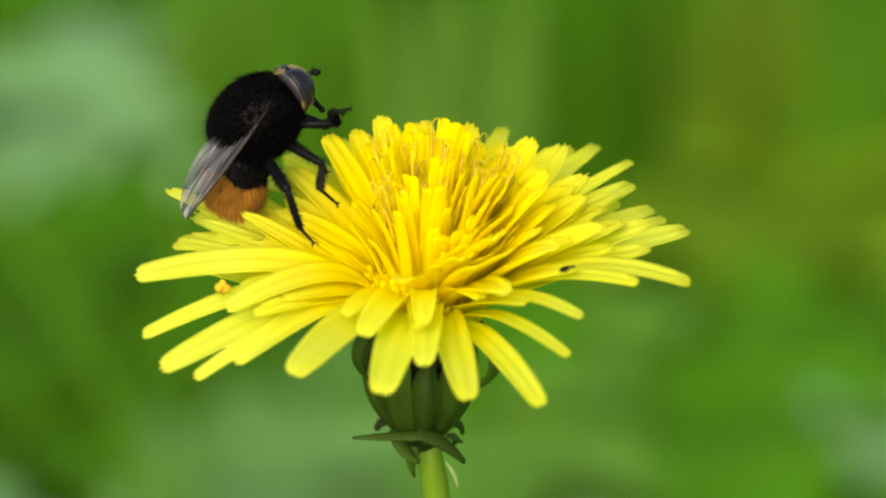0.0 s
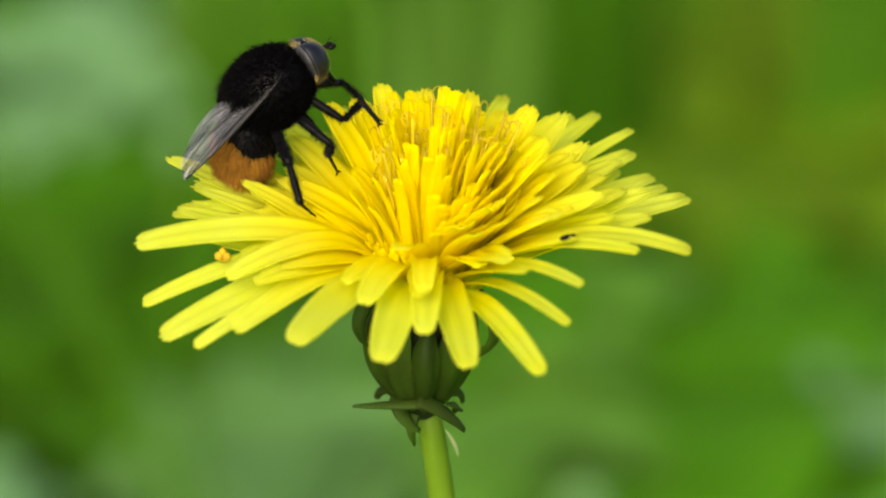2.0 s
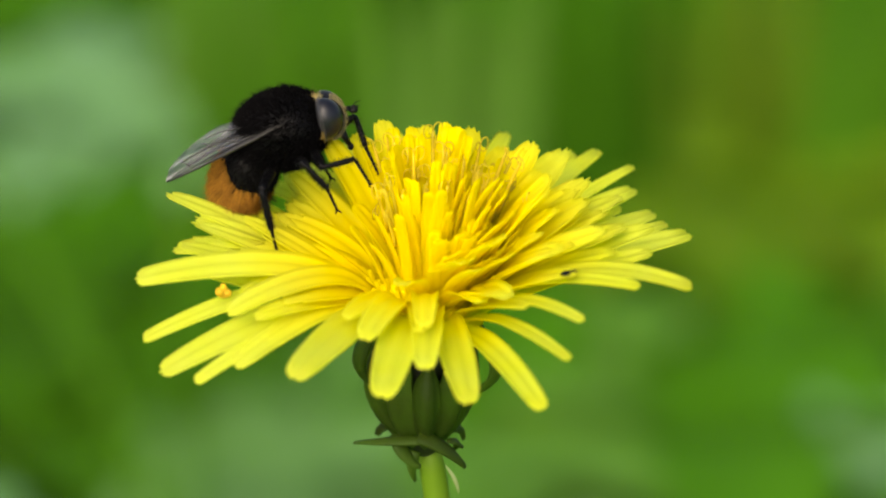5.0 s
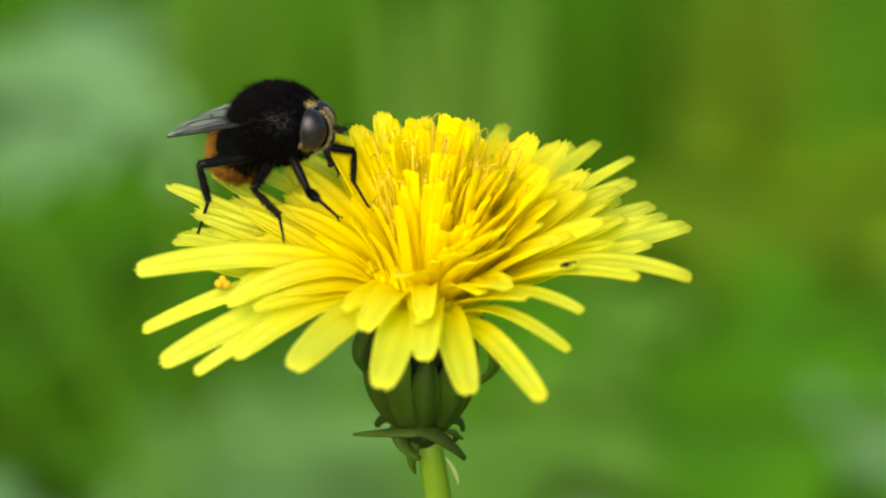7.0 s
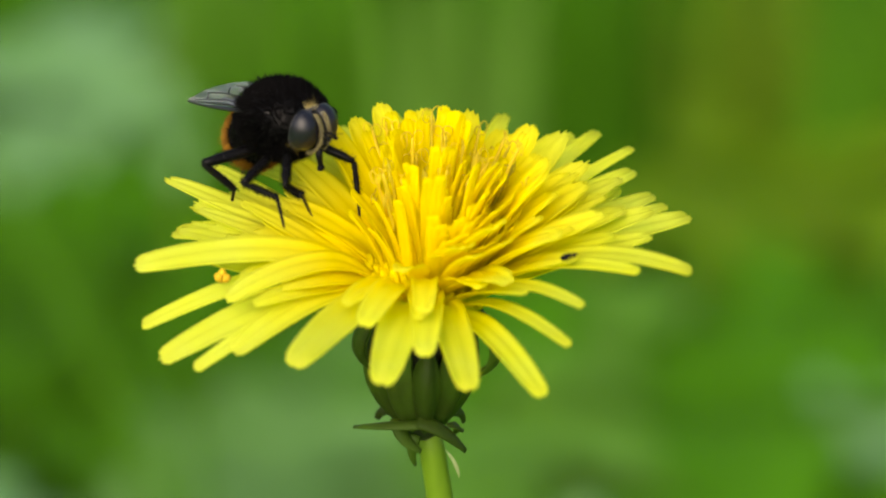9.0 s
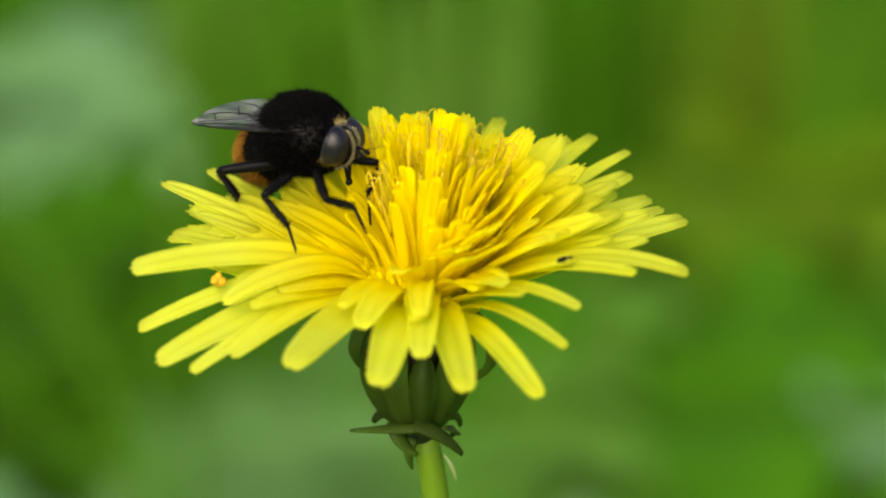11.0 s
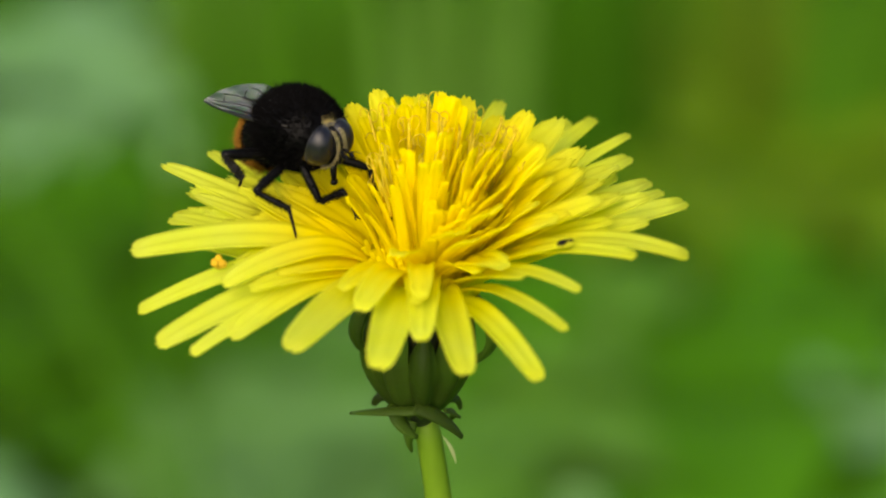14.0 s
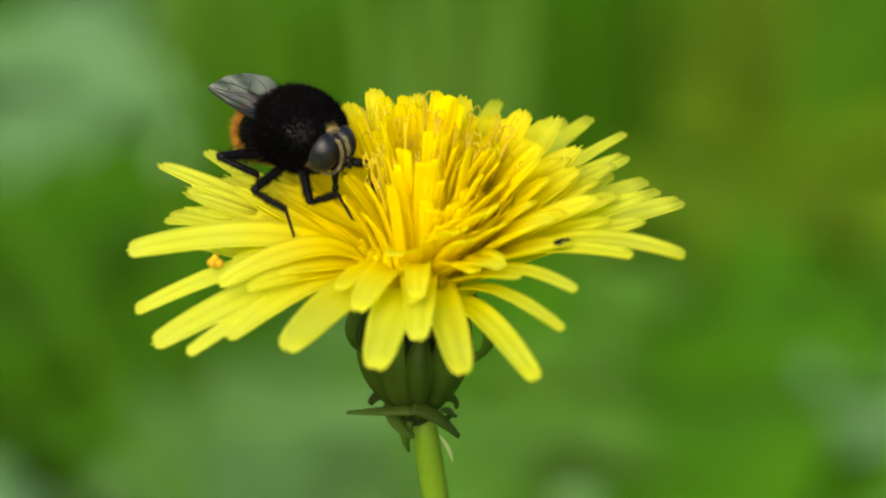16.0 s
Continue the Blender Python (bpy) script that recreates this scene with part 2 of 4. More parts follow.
def leaf_mesh(length, width, mat):
    """A pointed oval leaf along +x with a midrib fold and wavy margin."""
    n, across, verts, faces = 10, 6, [], []
    for layer in (0, 1):
        for i in range(n + 1):
            t = i / n
            w = width * 0.5 * (math.sin(math.pi * t ** 0.8) ** 0.8 * 0.97 + 0.03)
            for k in range(across + 1):
                s = 2 * k / across - 1
                verts.append((length * t, s * w, length * (0.25 * t - 0.3 * t * t) + abs(s) * w * 0.22 + 0.05 * w * math.sin(9 * t + 2 * s) - 0.0004 * layer))
    size = (n + 1) * (across + 1)
    for i in range(n):
        for k in range(across):
            q = i * (across + 1) + k
            faces.append((q, q + 1, q + across + 2, q + across + 1))
            q += size
            faces.append((q + across + 1, q + across + 2, q + 1, q))
    return mesh_from("leaf", verts, faces, mat)


def rosette(x, y, rx, ry, count, mat, label, seed, height=0.035):
    """A low plant: leaves that spread from one root."""
    rnd = random.Random(seed)
    plant = tagged(new("meadow_plant"), label, "plant", group="low meadow plants")
    plant.location = (x, y, -0.004)
    for k in range(count):
        a = 2.4 * k + rnd.uniform(-0.3, 0.3)
        way = math.atan2(1.6 * ry * math.sin(a), rx * math.cos(a)) + rnd.uniform(-0.25, 0.25)
        f = math.sqrt((k + 0.6) / count)
        end = Vector((rx * f * 0.75 * math.cos(a), ry * f * 0.75 * math.sin(a), height * rnd.uniform(0.7, 1.1)))
        v, f3 = sweep(curve((0, 0, 0), (end.x * 0.3, end.y * 0.3, end.z * 0.8), end, 6), [0.0011] * 7, 6)
        part("stalk", mesh_from("stalk", v, f3, stem_green), plant)
        size = 1.05 * max(rx, ry) * rnd.uniform(0.85, 1.15)
        leaf = part("leaf", leaf_mesh(size, size * rnd.uniform(0.55, 0.75), mat), plant)
        leaf.matrix_basis = Matrix.Translation(end) @ Euler((0, 0, way)).to_matrix().to_4x4() @ Matrix.Translation((-size * 0.3, 0, 0))


build_ground()
build_grass()
# x, y, spread across and along, leaves, leaf, seed
PALE, SOFT, LIME, DEEP, FRESH = ("pale waxy blue-green leaves low in the meadow", "soft grey-green leaves low in the meadow", "yellow-green leaves low in the meadow",
                                 "deep green leaves low in the meadow", "fresh green leaves low in the meadow")
for row in (
        (-0.105, 0.815, 0.025, 0.057, 9, leaf_pale, PALE, 1), (-0.088, 0.733, 0.023, 0.038, 7, leaf_mid, FRESH, 2), (-0.101, 0.680, 0.038, 0.036, 10, leaf_dark, DEEP, 3),
        (-0.101, 0.613, 0.030, 0.038, 8, leaf_dark, DEEP, 4), (-0.034, 0.583, 0.036, 0.050, 11, leaf_haze, PALE, 5), (-0.100, 0.539, 0.015, 0.028, 7, leaf_pale, PALE, 6),
        (0.088, 0.752, 0.038, 0.063, 11, leaf_lime, LIME, 9),
        (0.124, 0.695, 0.030, 0.051, 9, leaf_mid, FRESH, 10), (0.081, 0.613, 0.028, 0.057, 10, leaf_mid, FRESH, 11), (0.111, 0.588, 0.018, 0.051, 8, leaf_pale, PALE, 12),
        (0.025, 0.594, 0.028, 0.038, 8, leaf_soft, SOFT, 13), (0.044, 0.655, 0.030, 0.036, 9, leaf_soft, SOFT, 23), (0.114, 0.872, 0.038, 0.038, 8, leaf_dark, DEEP, 14), 
        (-0.063, 0.651, 0.028, 0.038, 8, leaf_dark, DEEP, 16), (0.078, 0.670, 0.033, 0.033, 8, leaf_mid, FRESH, 17), (-0.024, 0.634, 0.030, 0.030, 9, leaf_haze, PALE, 24), (0.028, 0.624, 0.028, 0.028, 8, leaf_soft, SOFT, 25), (0.000, 0.683, 0.038, 0.051, 9, leaf_mid, FRESH, 18),
        (-0.076, 0.910, 0.051, 0.063, 9, leaf_mid, FRESH, 19), (0.057, 0.531, 0.030, 0.038, 8, leaf_mid, FRESH, 20), (0.171, 0.784, 0.051, 0.076, 9, leaf_dark, DEEP, 21),
        (-0.171, 0.733, 0.045, 0.076, 9, leaf_dark, DEEP, 22)):
    rosette(*row)


def blade_mesh(points, width, mat):
    """One long arching grass blade with a folded midrib."""
    n, verts, faces = 16, [], []
    line = curve(*points, n)
    for i, p in enumerate(line):
        t = i / n
        w = width * 0.5 * (1 - t) ** 0.6 + 0.0003
        d = (line[min(i + 1, n)] - line[max(i - 1, 0)]).normalized()
        side = d.cross(Vector((0, 1, 0.3))).normalized()
        up = side.cross(d)
        for layer in (0, 0.0003):
            for q in (-1, 0, 1):
                verts.append(p + side * (q * w) + up * (abs(q) * w * 0.35 - layer))
    for i in range(n):
        for k in range(2):
            a = i * 6 + k
            faces.append((a, a + 1, a + 7, a + 6))
            faces.append((a + 9, a + 10, a + 4, a + 3))
    return mesh_from("blade", verts, faces, mat)


def bud(x, y, z):
    """A closed flower bud on a thin stalk."""
    plant = tagged(new("flower_bud"), "small closed pale green flower bud on a thin stalk", "bud", group="meadow buds")
    plant.location = (x, y, -0.004)
    v, f = sweep(curve((0.004, 0, 0), (0, 0, z * 0.5), (0, 0, z), 8), [0.0009] * 9, 8)
    part("stalk", mesh_from("stalk", v, f, stem_green), plant)
    v, f = blob(0.0052, 0.0040, 0.0040, (0, 0, 0), 12, 14)
    part("bud", mesh_from("bud", [Vector((p.y, p.z, p.x + z + 0.003)) for p in v], f, leaf_pale), plant)


def grass_clump(x, y, spread, tall, count, wide, mat, label, seed):
    """Broad upright blades from one root."""
    rnd = random.Random(seed)
    clump = tagged(new("grass_clump"), label, "grass", group="tall grass clumps")
    clump.location = (x, y, -0.004)
    for k in range(count):
        u = (k + 0.5) / count * 2 - 1
        foot = Vector((spread * u * 0.8, rnd.uniform(-0.012, 0.012), 0))
        h = tall * rnd.uniform(0.82, 1.08)
        top = foot + Vector((spread * u * 0.25 + rnd.uniform(-0.004, 0.004), rnd.uniform(0.0, 0.03), h))
        mid = foot.lerp(top, 0.55) + Vector((rnd.uniform(-0.003, 0.003), -0.006, 0.01))
        part("blade", blade_mesh((foot, mid, top), wide * rnd.uniform(0.8, 1.15), mat), clump)


band_light = material("light grass blade", (0.0775, 0.2, 0.0175), 0.7, colour2=(0.06875, 0.1812, 0.01375), scale=60, island=0.1, translucent=0.25, specular=0.2)
band_lime = material("olive grass blade", (0.0936, 0.187, 0.00584), 0.7, colour2=(0.082, 0.166, 0.00469), scale=60, island=0.1, translucent=0.25, specular=0.15)
band_deep = material("deep green grass blade", (0.03125, 0.12, 0.001), 0.8, colour2=(0.0275, 0.105, 0.001), scale=60, island=0.1, translucent=0.25, specular=0.12)
band_mid = material("fresh grass blade", (0.05, 0.1688, 0.00375), 0.75, colour2=(0.04375, 0.1475, 0.0025), scale=60, island=0.1, translucent=0.25, specular=0.15)
tuft = tagged(new("grass_tuft"), "tuft of long arching green grass blades in the meadow", "grass")
tuft.location = (-0.03, 0.46, -0.004)
part("blade", blade_mesh(((0, 0, 0), (-0.030, 0.02, 0.12), (-0.095, 0.10, 0.165)), 0.005, band_mid), tuft)
part("blade", blade_mesh(((-0.004, 0.02, 0), (-0.022, 0.04, 0.06), (-0.026, 0.06, 0.12)), 0.003, band_mid), tuft)
part("blade", blade_mesh(((0.004, 0.01, 0), (0.01, 0.05, 0.05), (0.03, 0.10, 0.06)), 0.004, band_mid), tuft)
TALL_LIGHT, TALL_DEEP, TALL_FRESH = ("tall clump of light yellow-green grass blades", "tall clump of deep green grass blades", "tall clump of fresh green grass blades")
for row in ((0.006, 0.74, 0.021, 0.10, 6, 0.011, band_light, TALL_LIGHT, 41), (0.044, 0.75, 0.016, 0.11, 6, 0.010, band_deep, TALL_DEEP, 42),
            (-0.038, 0.76, 0.026, 0.10, 8, 0.011, band_mid, TALL_FRESH, 43), (0.114, 0.77, 0.018, 0.10, 5, 0.012, band_mid, TALL_FRESH, 44),
            (0.082, 0.80, 0.024, 0.085, 7, 0.012, band_lime, TALL_LIGHT, 45), (-0.060, 0.82, 0.020, 0.075, 6, 0.012, band_light, TALL_LIGHT, 46)):
    grass_clump(*row)
bud(-0.0657, 0.6991, 0.060)
bud(0.0309, 0.5021, 0.060)

# ---- the dandelion ----
dandelion = tagged(new("dandelion"), "yellow dandelion in full bloom on a pale green stem", "flower")
flower_head = new("flower_head")
flower_head.parent = dandelion
flower_head.location = HEAD


def floret_mesh(azimuth, reach, tip_z, width, bend=0.5, mat=None, rise=5.0, root=3.2, sag=0.0, curl=0.16, teeth=True, seed=0, twist=0.0, bank=0.0, pointed=1.0, notch=0.7):
    """One strap-shaped floret: a narrow tube at the base, a grooved strap, and a toothed tip."""
    rnd = random.Random(seed * 7 + 3)
    a = radians(azimuth)
    out, side0 = Vector((math.cos(a), math.sin(a), 0)), Vector((-math.sin(a), math.cos(a), 0))
    p0 = out * root + Vector((0, 0, 0.8))
    p1 = out * (root + (reach - root) * (0.12 + 0.3 * bend)) + Vector((0, 0, max(tip_z, 0) * 0.55 + rise))
    p2 = out * reach + Vector((0, 0, tip_z))
    n, across = 16, 8
    line = curve(p0, p1, p2, n)
    for i, p in enumerate(line):
        t = i / n
        p += Vector((0, 0, -sag * t ** 4)) + side0 * (twist * t * t)
    verts, faces = [], []
    for i, p in enumerate(line):
        t = i / n
        d = (line[min(i + 1, n)] - line[max(i - 1, 0)]).normalized()
        up = d.cross(side0).normalized()
        if up.z < 0 and abs(d.z) < 0.9:
            up = -up
        tilt = math.tan(radians(bank)) * math.cos(a) * min(1, t / 0.5)
        across_way = (side0 + up * tilt).normalized()
        up = (up - side0 * tilt).normalized()
        w = width * 0.5 * (0.30 + 0.70 * min(1, (t / 0.45)) ** 0.8) * (1 - 0.5 * pointed * max(0, (t - 0.68) / 0.32) ** 2)
        for k in range(across + 1):
            s = 2 * k / across - 1
            lift = width * curl * (s * s - 0.4) * (1.1 - 0.75 * t) + 0.04 * width * math.cos(s * math.pi * 2)
            along = 0.0
            if i == n:
                along = notch * (0.26 - 0.06 * pointed if k % 2 else -0.06) * width * (1 + 0.4 * rnd.uniform(-1, 1)) if teeth else 0
                along -= (0.16 + 0.08 * pointed) * width * s * s
            verts.append(p + across_way * (s * w) + up * lift + d * along)
    for i in range(n):
        for k in range(across):
            q = i * (across + 1) + k
            faces.append((q, q + 1, q + across + 2, q + across + 1))
    top = len(verts)
    # a second skin gives the strap its thickness
    for i, p in enumerate(line):
        d = (line[min(i + 1, n)] - line[max(i - 1, 0)]).normalized()
        up = d.cross(side0).normalized()
        if up.z < 0 and abs(d.z) < 0.9:
            up = -up
        for k in range(across + 1):
            verts.append(verts[i * (across + 1) + k] - up * 0.09)
    for i in range(n):
        for k in range(across):
            q = top + i * (across + 1) + k
            faces.append((q + across + 1, q + across + 2, q + 1, q))
    rim = [k for k in range(across + 1)] + [i * (across + 1) + across for i in range(1, n + 1)] + [n * (across + 1) + k for k in range(across - 1, -1, -1)] + \
          [i * (across + 1) for i in range(n - 1, 0, -1)]
    for j, q in enumerate(rim):
        r = rim[(j + 1) % len(rim)]
        faces.append((r, q, q + top, r + top))
    return mesh_from("floret", [v * MM for v in verts], faces, mat or petal)


# azimuth from the right, reach, height of the tip, width
RAYS_NEAR = [
    (-161.0, 22.5, 7.2, 2.7), (-158.4, 22.5, 2.9, 1.7), (-151.2, 17.0, 5.2, 2.2), (-149.0, 22.5, 1.7, 2.6), (-141.5, 21.5, 1.8, 1.5),
    (-139.6, 18.5, 2.5, 2.4), (-117.1, 20.0, 4.1, 3.1), (-106.9, 15.5, 5.9, 2.4), (-99.4, 20.5, 3.9, 3.1), (-92.6, 14.0, 6.5, 2.0),
    (-88.7, 17.5, 4.8, 2.4), (-80.8, 20.0, 3.2, 2.7), (-66.9, 22.0, 3.0, 2.1), (-60.1, 19.5, 5.1, 1.3), (-70.5, 11.0, 6.8, 2.4),
    (-49.8, 18.0, 7.0, 1.4), (-38.8, 19.0, 8.4, 1.7), (-29.7, 21.6, 9.4, 2.0),
]
RAYS_FAR = [
    (164.5, 20.0, 4.3, 2.5), (17.1, 21.0, 4.9, 2.2), (24.9, 20.0, 5.1, 1.3), (28.8, 19.5, 5.6, 1.8), (32.5, 17.5, 5.9, 2.0), (34.9, 19.0, 7.0, 2.0),
    (38.6, 20.0, 8.2, 1.1), (49.2, 20.0, 8.4, 1.6), (54.6, 18.5, 8.3, 1.9), (62.8, 18.0, 8.5, 2.2), (70.5, 18.0, 9.1, 1.8),
    (158.0, 17.5, 6.3, 2.4), (178.0, 16.5, 5.6, 2.6), (84.0, 18.0, 9.0, 1.8), (98.0, 18.0, 8.5, 1.8),
    (112.0, 18.5, 8.0, 1.8), (126.0, 19.0, 7.5, 1.8), (140.0, 19.0, 7.0, 1.8),
]


def openness(az):
    """How far the flower lies open at an azimuth: 1 towards the near left side, 0 at the back."""
    return max(0.0, math.cos(radians(az + 128))) ** 0.5


def low_reach(ring):
    return (15.0, 13.5, 11.0, 7.5, 4.5)[ring]


def low_height(ring):
    return (5.4, 5.9, 7.2, 8.5, 9.5)[ring]


def build_florets():
    rnd = random.Random(11)
    for i, (az, reach, z, w) in enumerate(RAYS_NEAR + RAYS_FAR):
        straight = az > -75 and az < 110
        part("floret", floret_mesh(az, reach + 0.02 * w, z, w, bend=(0.3 if az > 0 else 0.6) if straight else 0.15, rise=(1.2 if az > 0 else 3.3) if straight else 6.8 if -160 < az < -153 else 6.0 if -153 < az < -135 else 4.6, seed=i,
                                   twist=rnd.uniform(-0.7, 0.7), sag=1.6 if az == -29.7 else 0.0, bank=22 if abs(az) > 90 else 12 if az < 0 else 26, pointed=0.7 if az < 0 else 0.85, notch=0.3), flower_head)
    for az, reach, z, w in ((168.0, 20.0, 9.2, 1.9), (150.0, 19.0, 8.0, 1.7), (171.6, 17.5, 7.9, 2.4), (167.0, 18.0, 7.0, 2.5), (173.0, 18.0, 6.2, 2.7), (181.0, 16.0, 7.2, 3.0), (188.0, 15.0, 7.0, 2.8),
                            (160.0, 15.5, 7.6, 2.8), (194.0, 17.0, 6.4, 2.8), (176.0, 13.0, 8.0, 2.6), (180.0, 13.7, 9.0, 1.7), (188.5, 18.6, 8.0, 1.8), (178.0, 17.0, 8.2, 1.6),
                            (143.0, 13.0, 7.4, 2.6), (152.0, 12.0, 7.8, 2.8), (165.0, 11.5, 8.0, 2.6)):      # straight ones that point up and out
        part("floret", floret_mesh(az, reach, z, w, bend=0.6, rise=0.3, seed=int(az), root=3.4, bank=20), flower_head)
    # rings of shorter, steeper florets towards the middle; on the open side they lie low over the outer ones
    rings = ((28, 16.0, 7.8, 2.4, 3.0), (25, 13.0, 10.8, 2.2, 2.6), (26, 9.5, 12.9, 1.8, 2.4), (40, 6.2, 13.9, 1.3, 2.2), (34, 3.0, 14.6, 1.25, 1.3))
    for j, (count, reach, z, w, root) in enumerate(rings):
        for k in range(count):
            az = 360 * (k + 0.5 * (j % 2)) / count + rnd.uniform(-5, 5)
            low = openness(az) * (1.0, 1.0, 0.8, 0.12, 0.0)[j]
            if j == 0 and not 60 < az % 360 < 150 and rnd.random() < 0.55:
                continue
            near = 220 < az % 360 < 320
            if j == 0 and near or j in (1, 2) and near and rnd.random() < 0.6:
                continue
            if j == 1 and 195 < az % 360 < 225 and k % 2:
                continue
            if j == 2 and low > 0.3 and rnd.random() < 0.35:
                continue
            trodden = 145 < az % 360 < 240
            if trodden and (j == 2 and k % 2 or j == 3 and k % 3):
                continue
            broad = 1.4 if trodden and 0 < j < 4 else 1.3 if j in (1, 2) and (az % 360 < 75 or az % 360 > 285) else 1.0
            far = reach + (low_reach(j) - reach) * low
            high = z + (low_height(j) - z) * low
            if 145 < az % 360 < 235 and 0 < j < 4:      # trodden down where the hoverfly feeds
                high = min(high, (0, 6.8, 8.0, 9.6)[j])
            if j == 3 and near and rnd.random() < 0.4:
                continue
            if j > 2 and near:
                far, high, broad = far * 0.8, high - 0.8, 0.72
            part("floret", floret_mesh(az, far * rnd.uniform(0.9, 1.08), high * rnd.uniform((0.86 if j < 3 else 0.8) + 0.06 * low, 1.06), w * broad * rnd.uniform(0.85, 1.15),
                                       bend=0.15 + 0.4 * (1 - low), rise=0.6 + 2.2 * low, root=root if j < 3 else rnd.uniform(0.2, 1.25) * root,
                                       seed=100 + j * 50 + k, curl=0.16 if j < 3 else 0.12, twist=rnd.uniform(-1.2, 1.2), bank=24 - 6 * low if j < 3 else 8, pointed=1.0 if j < 2 else 0.6 if j < 3 else 0.35, notch=0.6 if j < 2 else 0.35), flower_head)


def build_fillers():
    """Florets of middling height that close the gaps on the side away from the hoverfly."""
    rnd = random.Random(23)
    for k in range(15):
        az = -72 + 100 * (k + rnd.uniform(-0.4, 0.4)) / 15
        reach = (10.5, 12.5, 15.0)[k % 3] * rnd.uniform(0.92, 1.06)
        part("floret", floret_mesh(az, reach, (10.6, 9.6, 8.6)[k % 3] * rnd.uniform(0.93, 1.04) - (1.5 if az < -50 else 0), rnd.uniform(2.1, 2.7), bend=0.45, rise=1.0, root=rnd.uniform(2.2, 3.2),
                                   seed=400 + k, twist=rnd.uniform(-0.8, 0.8), bank=16, curl=0.1), flower_head)


def build_shoulder():
    """Broad florets that lean out between the middle and the side away from the hoverfly."""
    rnd = random.Random(29)
    for k in range(16):
        az = -78 + 110 * (k * 0.618 % 1)
        reach = rnd.uniform(5.5, 9.0)
        part("floret", floret_mesh(az, reach, 12.4 - 0.3 * reach + rnd.uniform(-0.6, 0.6) - (1.4 if az < -50 else 0), rnd.uniform(1.4, 1.9), bend=0.4, rise=0.8, root=rnd.uniform(1.6, 2.8),
                                   seed=500 + k, twist=rnd.uniform(-0.7, 0.7), bank=14, curl=0.1, pointed=0.6), flower_head)


def build_front():
    """Narrow upright florets between the tall ones of the middle, and the packed tubes at their feet."""
    rnd = random.Random(31)
    for k in range(46):
        az = 180 + 180 * (k * 0.618 % 1)
        reach = rnd.uniform(1.2, 4.6)
        part("floret", floret_mesh(az, reach, 12.8 - 0.7 * reach + rnd.uniform(-1.4, 0.6), rnd.uniform(0.6, 0.9), bend=0.3, rise=0.5, root=rnd.uniform(0.5, 2.0), seed=600 + k, curl=0.2,
                                   twist=rnd.uniform(-0.7, 0.7), bank=8, pointed=0.4), flower_head)
    for k in range(30):      # and on the side away from the hoverfly
        az = -82 + 70 * (k * 0.618 % 1)
        reach = rnd.uniform(4.6, 7.6)
        part("floret", floret_mesh(az, reach, (12.4 if k % 2 else 11.0) - 0.45 * reach + rnd.uniform(-0.8, 0.6), rnd.uniform(1.0, 1.5), bend=0.35, rise=0.4, root=rnd.uniform(2.4, 4.2), seed=700 + k,
                                   curl=0.16, twist=rnd.uniform(-0.7, 0.7), bank=10, pointed=0.4), flower_head)
    tubes = []
    for k in range(230):
        r, a = 4.6 * math.sqrt((k + 0.5) / 230), 2.39996 * k
        foot = Vector((r * math.cos(a), r * math.sin(a), 2.2))
        top = Vector((1.25 * foot.x, 1.25 * foot.y, 5.6 - 0.42 * r + rnd.uniform(-0.6, 0.6) + (2.8 if foot.x > 0.6 and foot.y > -2.4 else 0.0)))
        tubes.append(sweep([foot, foot.lerp(top, 0.6), top], [0.3, 0.26, 0.2], 6))
    v, f = join(*tubes)
    bed = part("floret_bed", mesh_from("floret_bed", [q * MM for q in v], f, petal), flower_head, "packed yellow floret tubes in the middle")
    tagged(bed, kind="stuff")


def build_styles():
    rnd = random.Random(5)
    for k in range(104):
        az = radians(rnd.uniform(0, 360) if k < 110 else rnd.uniform(140, 235))
        r = rnd.uniform(0.5, 8) if k < 110 else rnd.uniform(3.5, 7.5)
        front = openness(math.degrees(az)) if k < 110 else 1.7
        if 1 > front > 0.3 and r > 3.2:
            continue
        out = Vector((math.cos(az), math.sin(az), 0))
        side = Vector((-math.sin(az), math.cos(az), 0))
        tip = out * (r + 1.0 * front) + Vector((0, 0, rnd.uniform(11.5, 15.4) - 0.04 * r * r - 2.2 * front))
        foot = (out * (1 + r * 0.22) + Vector((0, 0, 3))).lerp(tip, 0.62)
        stalk = sweep(curve(foot, foot.lerp(tip, 0.5) + Vector((0, 0, 0.4)), tip, 6), [0.14] * 4 + [0.13, 0.11, 0.09], 6)
        pieces = [stalk]
        turn = rnd.uniform(0, 6.28)
        lean = (side * math.cos(turn) + out * math.sin(turn)).normalized()
        for sgn in (-1, 1):
            loop = []
            size = rnd.uniform(0.28, 0.52) if k < 110 else rnd.uniform(0.18, 0.32)
            for i in range(13):
                a = math.pi * 1.75 * i / 12
                loop.append(tip + lean * (sgn * size * (1 - math.cos(a)) * (1 - 0.02 * i)) + Vector((0, 0, size * math.sin(a) * 1.1)))
            pieces.append(sweep(loop, [0.055 - 0.002 * i for i in range(13)], 5, up=(0.3, 0.9, 0.2)))
        v, f = join(*pieces)
        part("style", mesh_from("style", [q * MM for q in v], f, style_gold), flower_head)


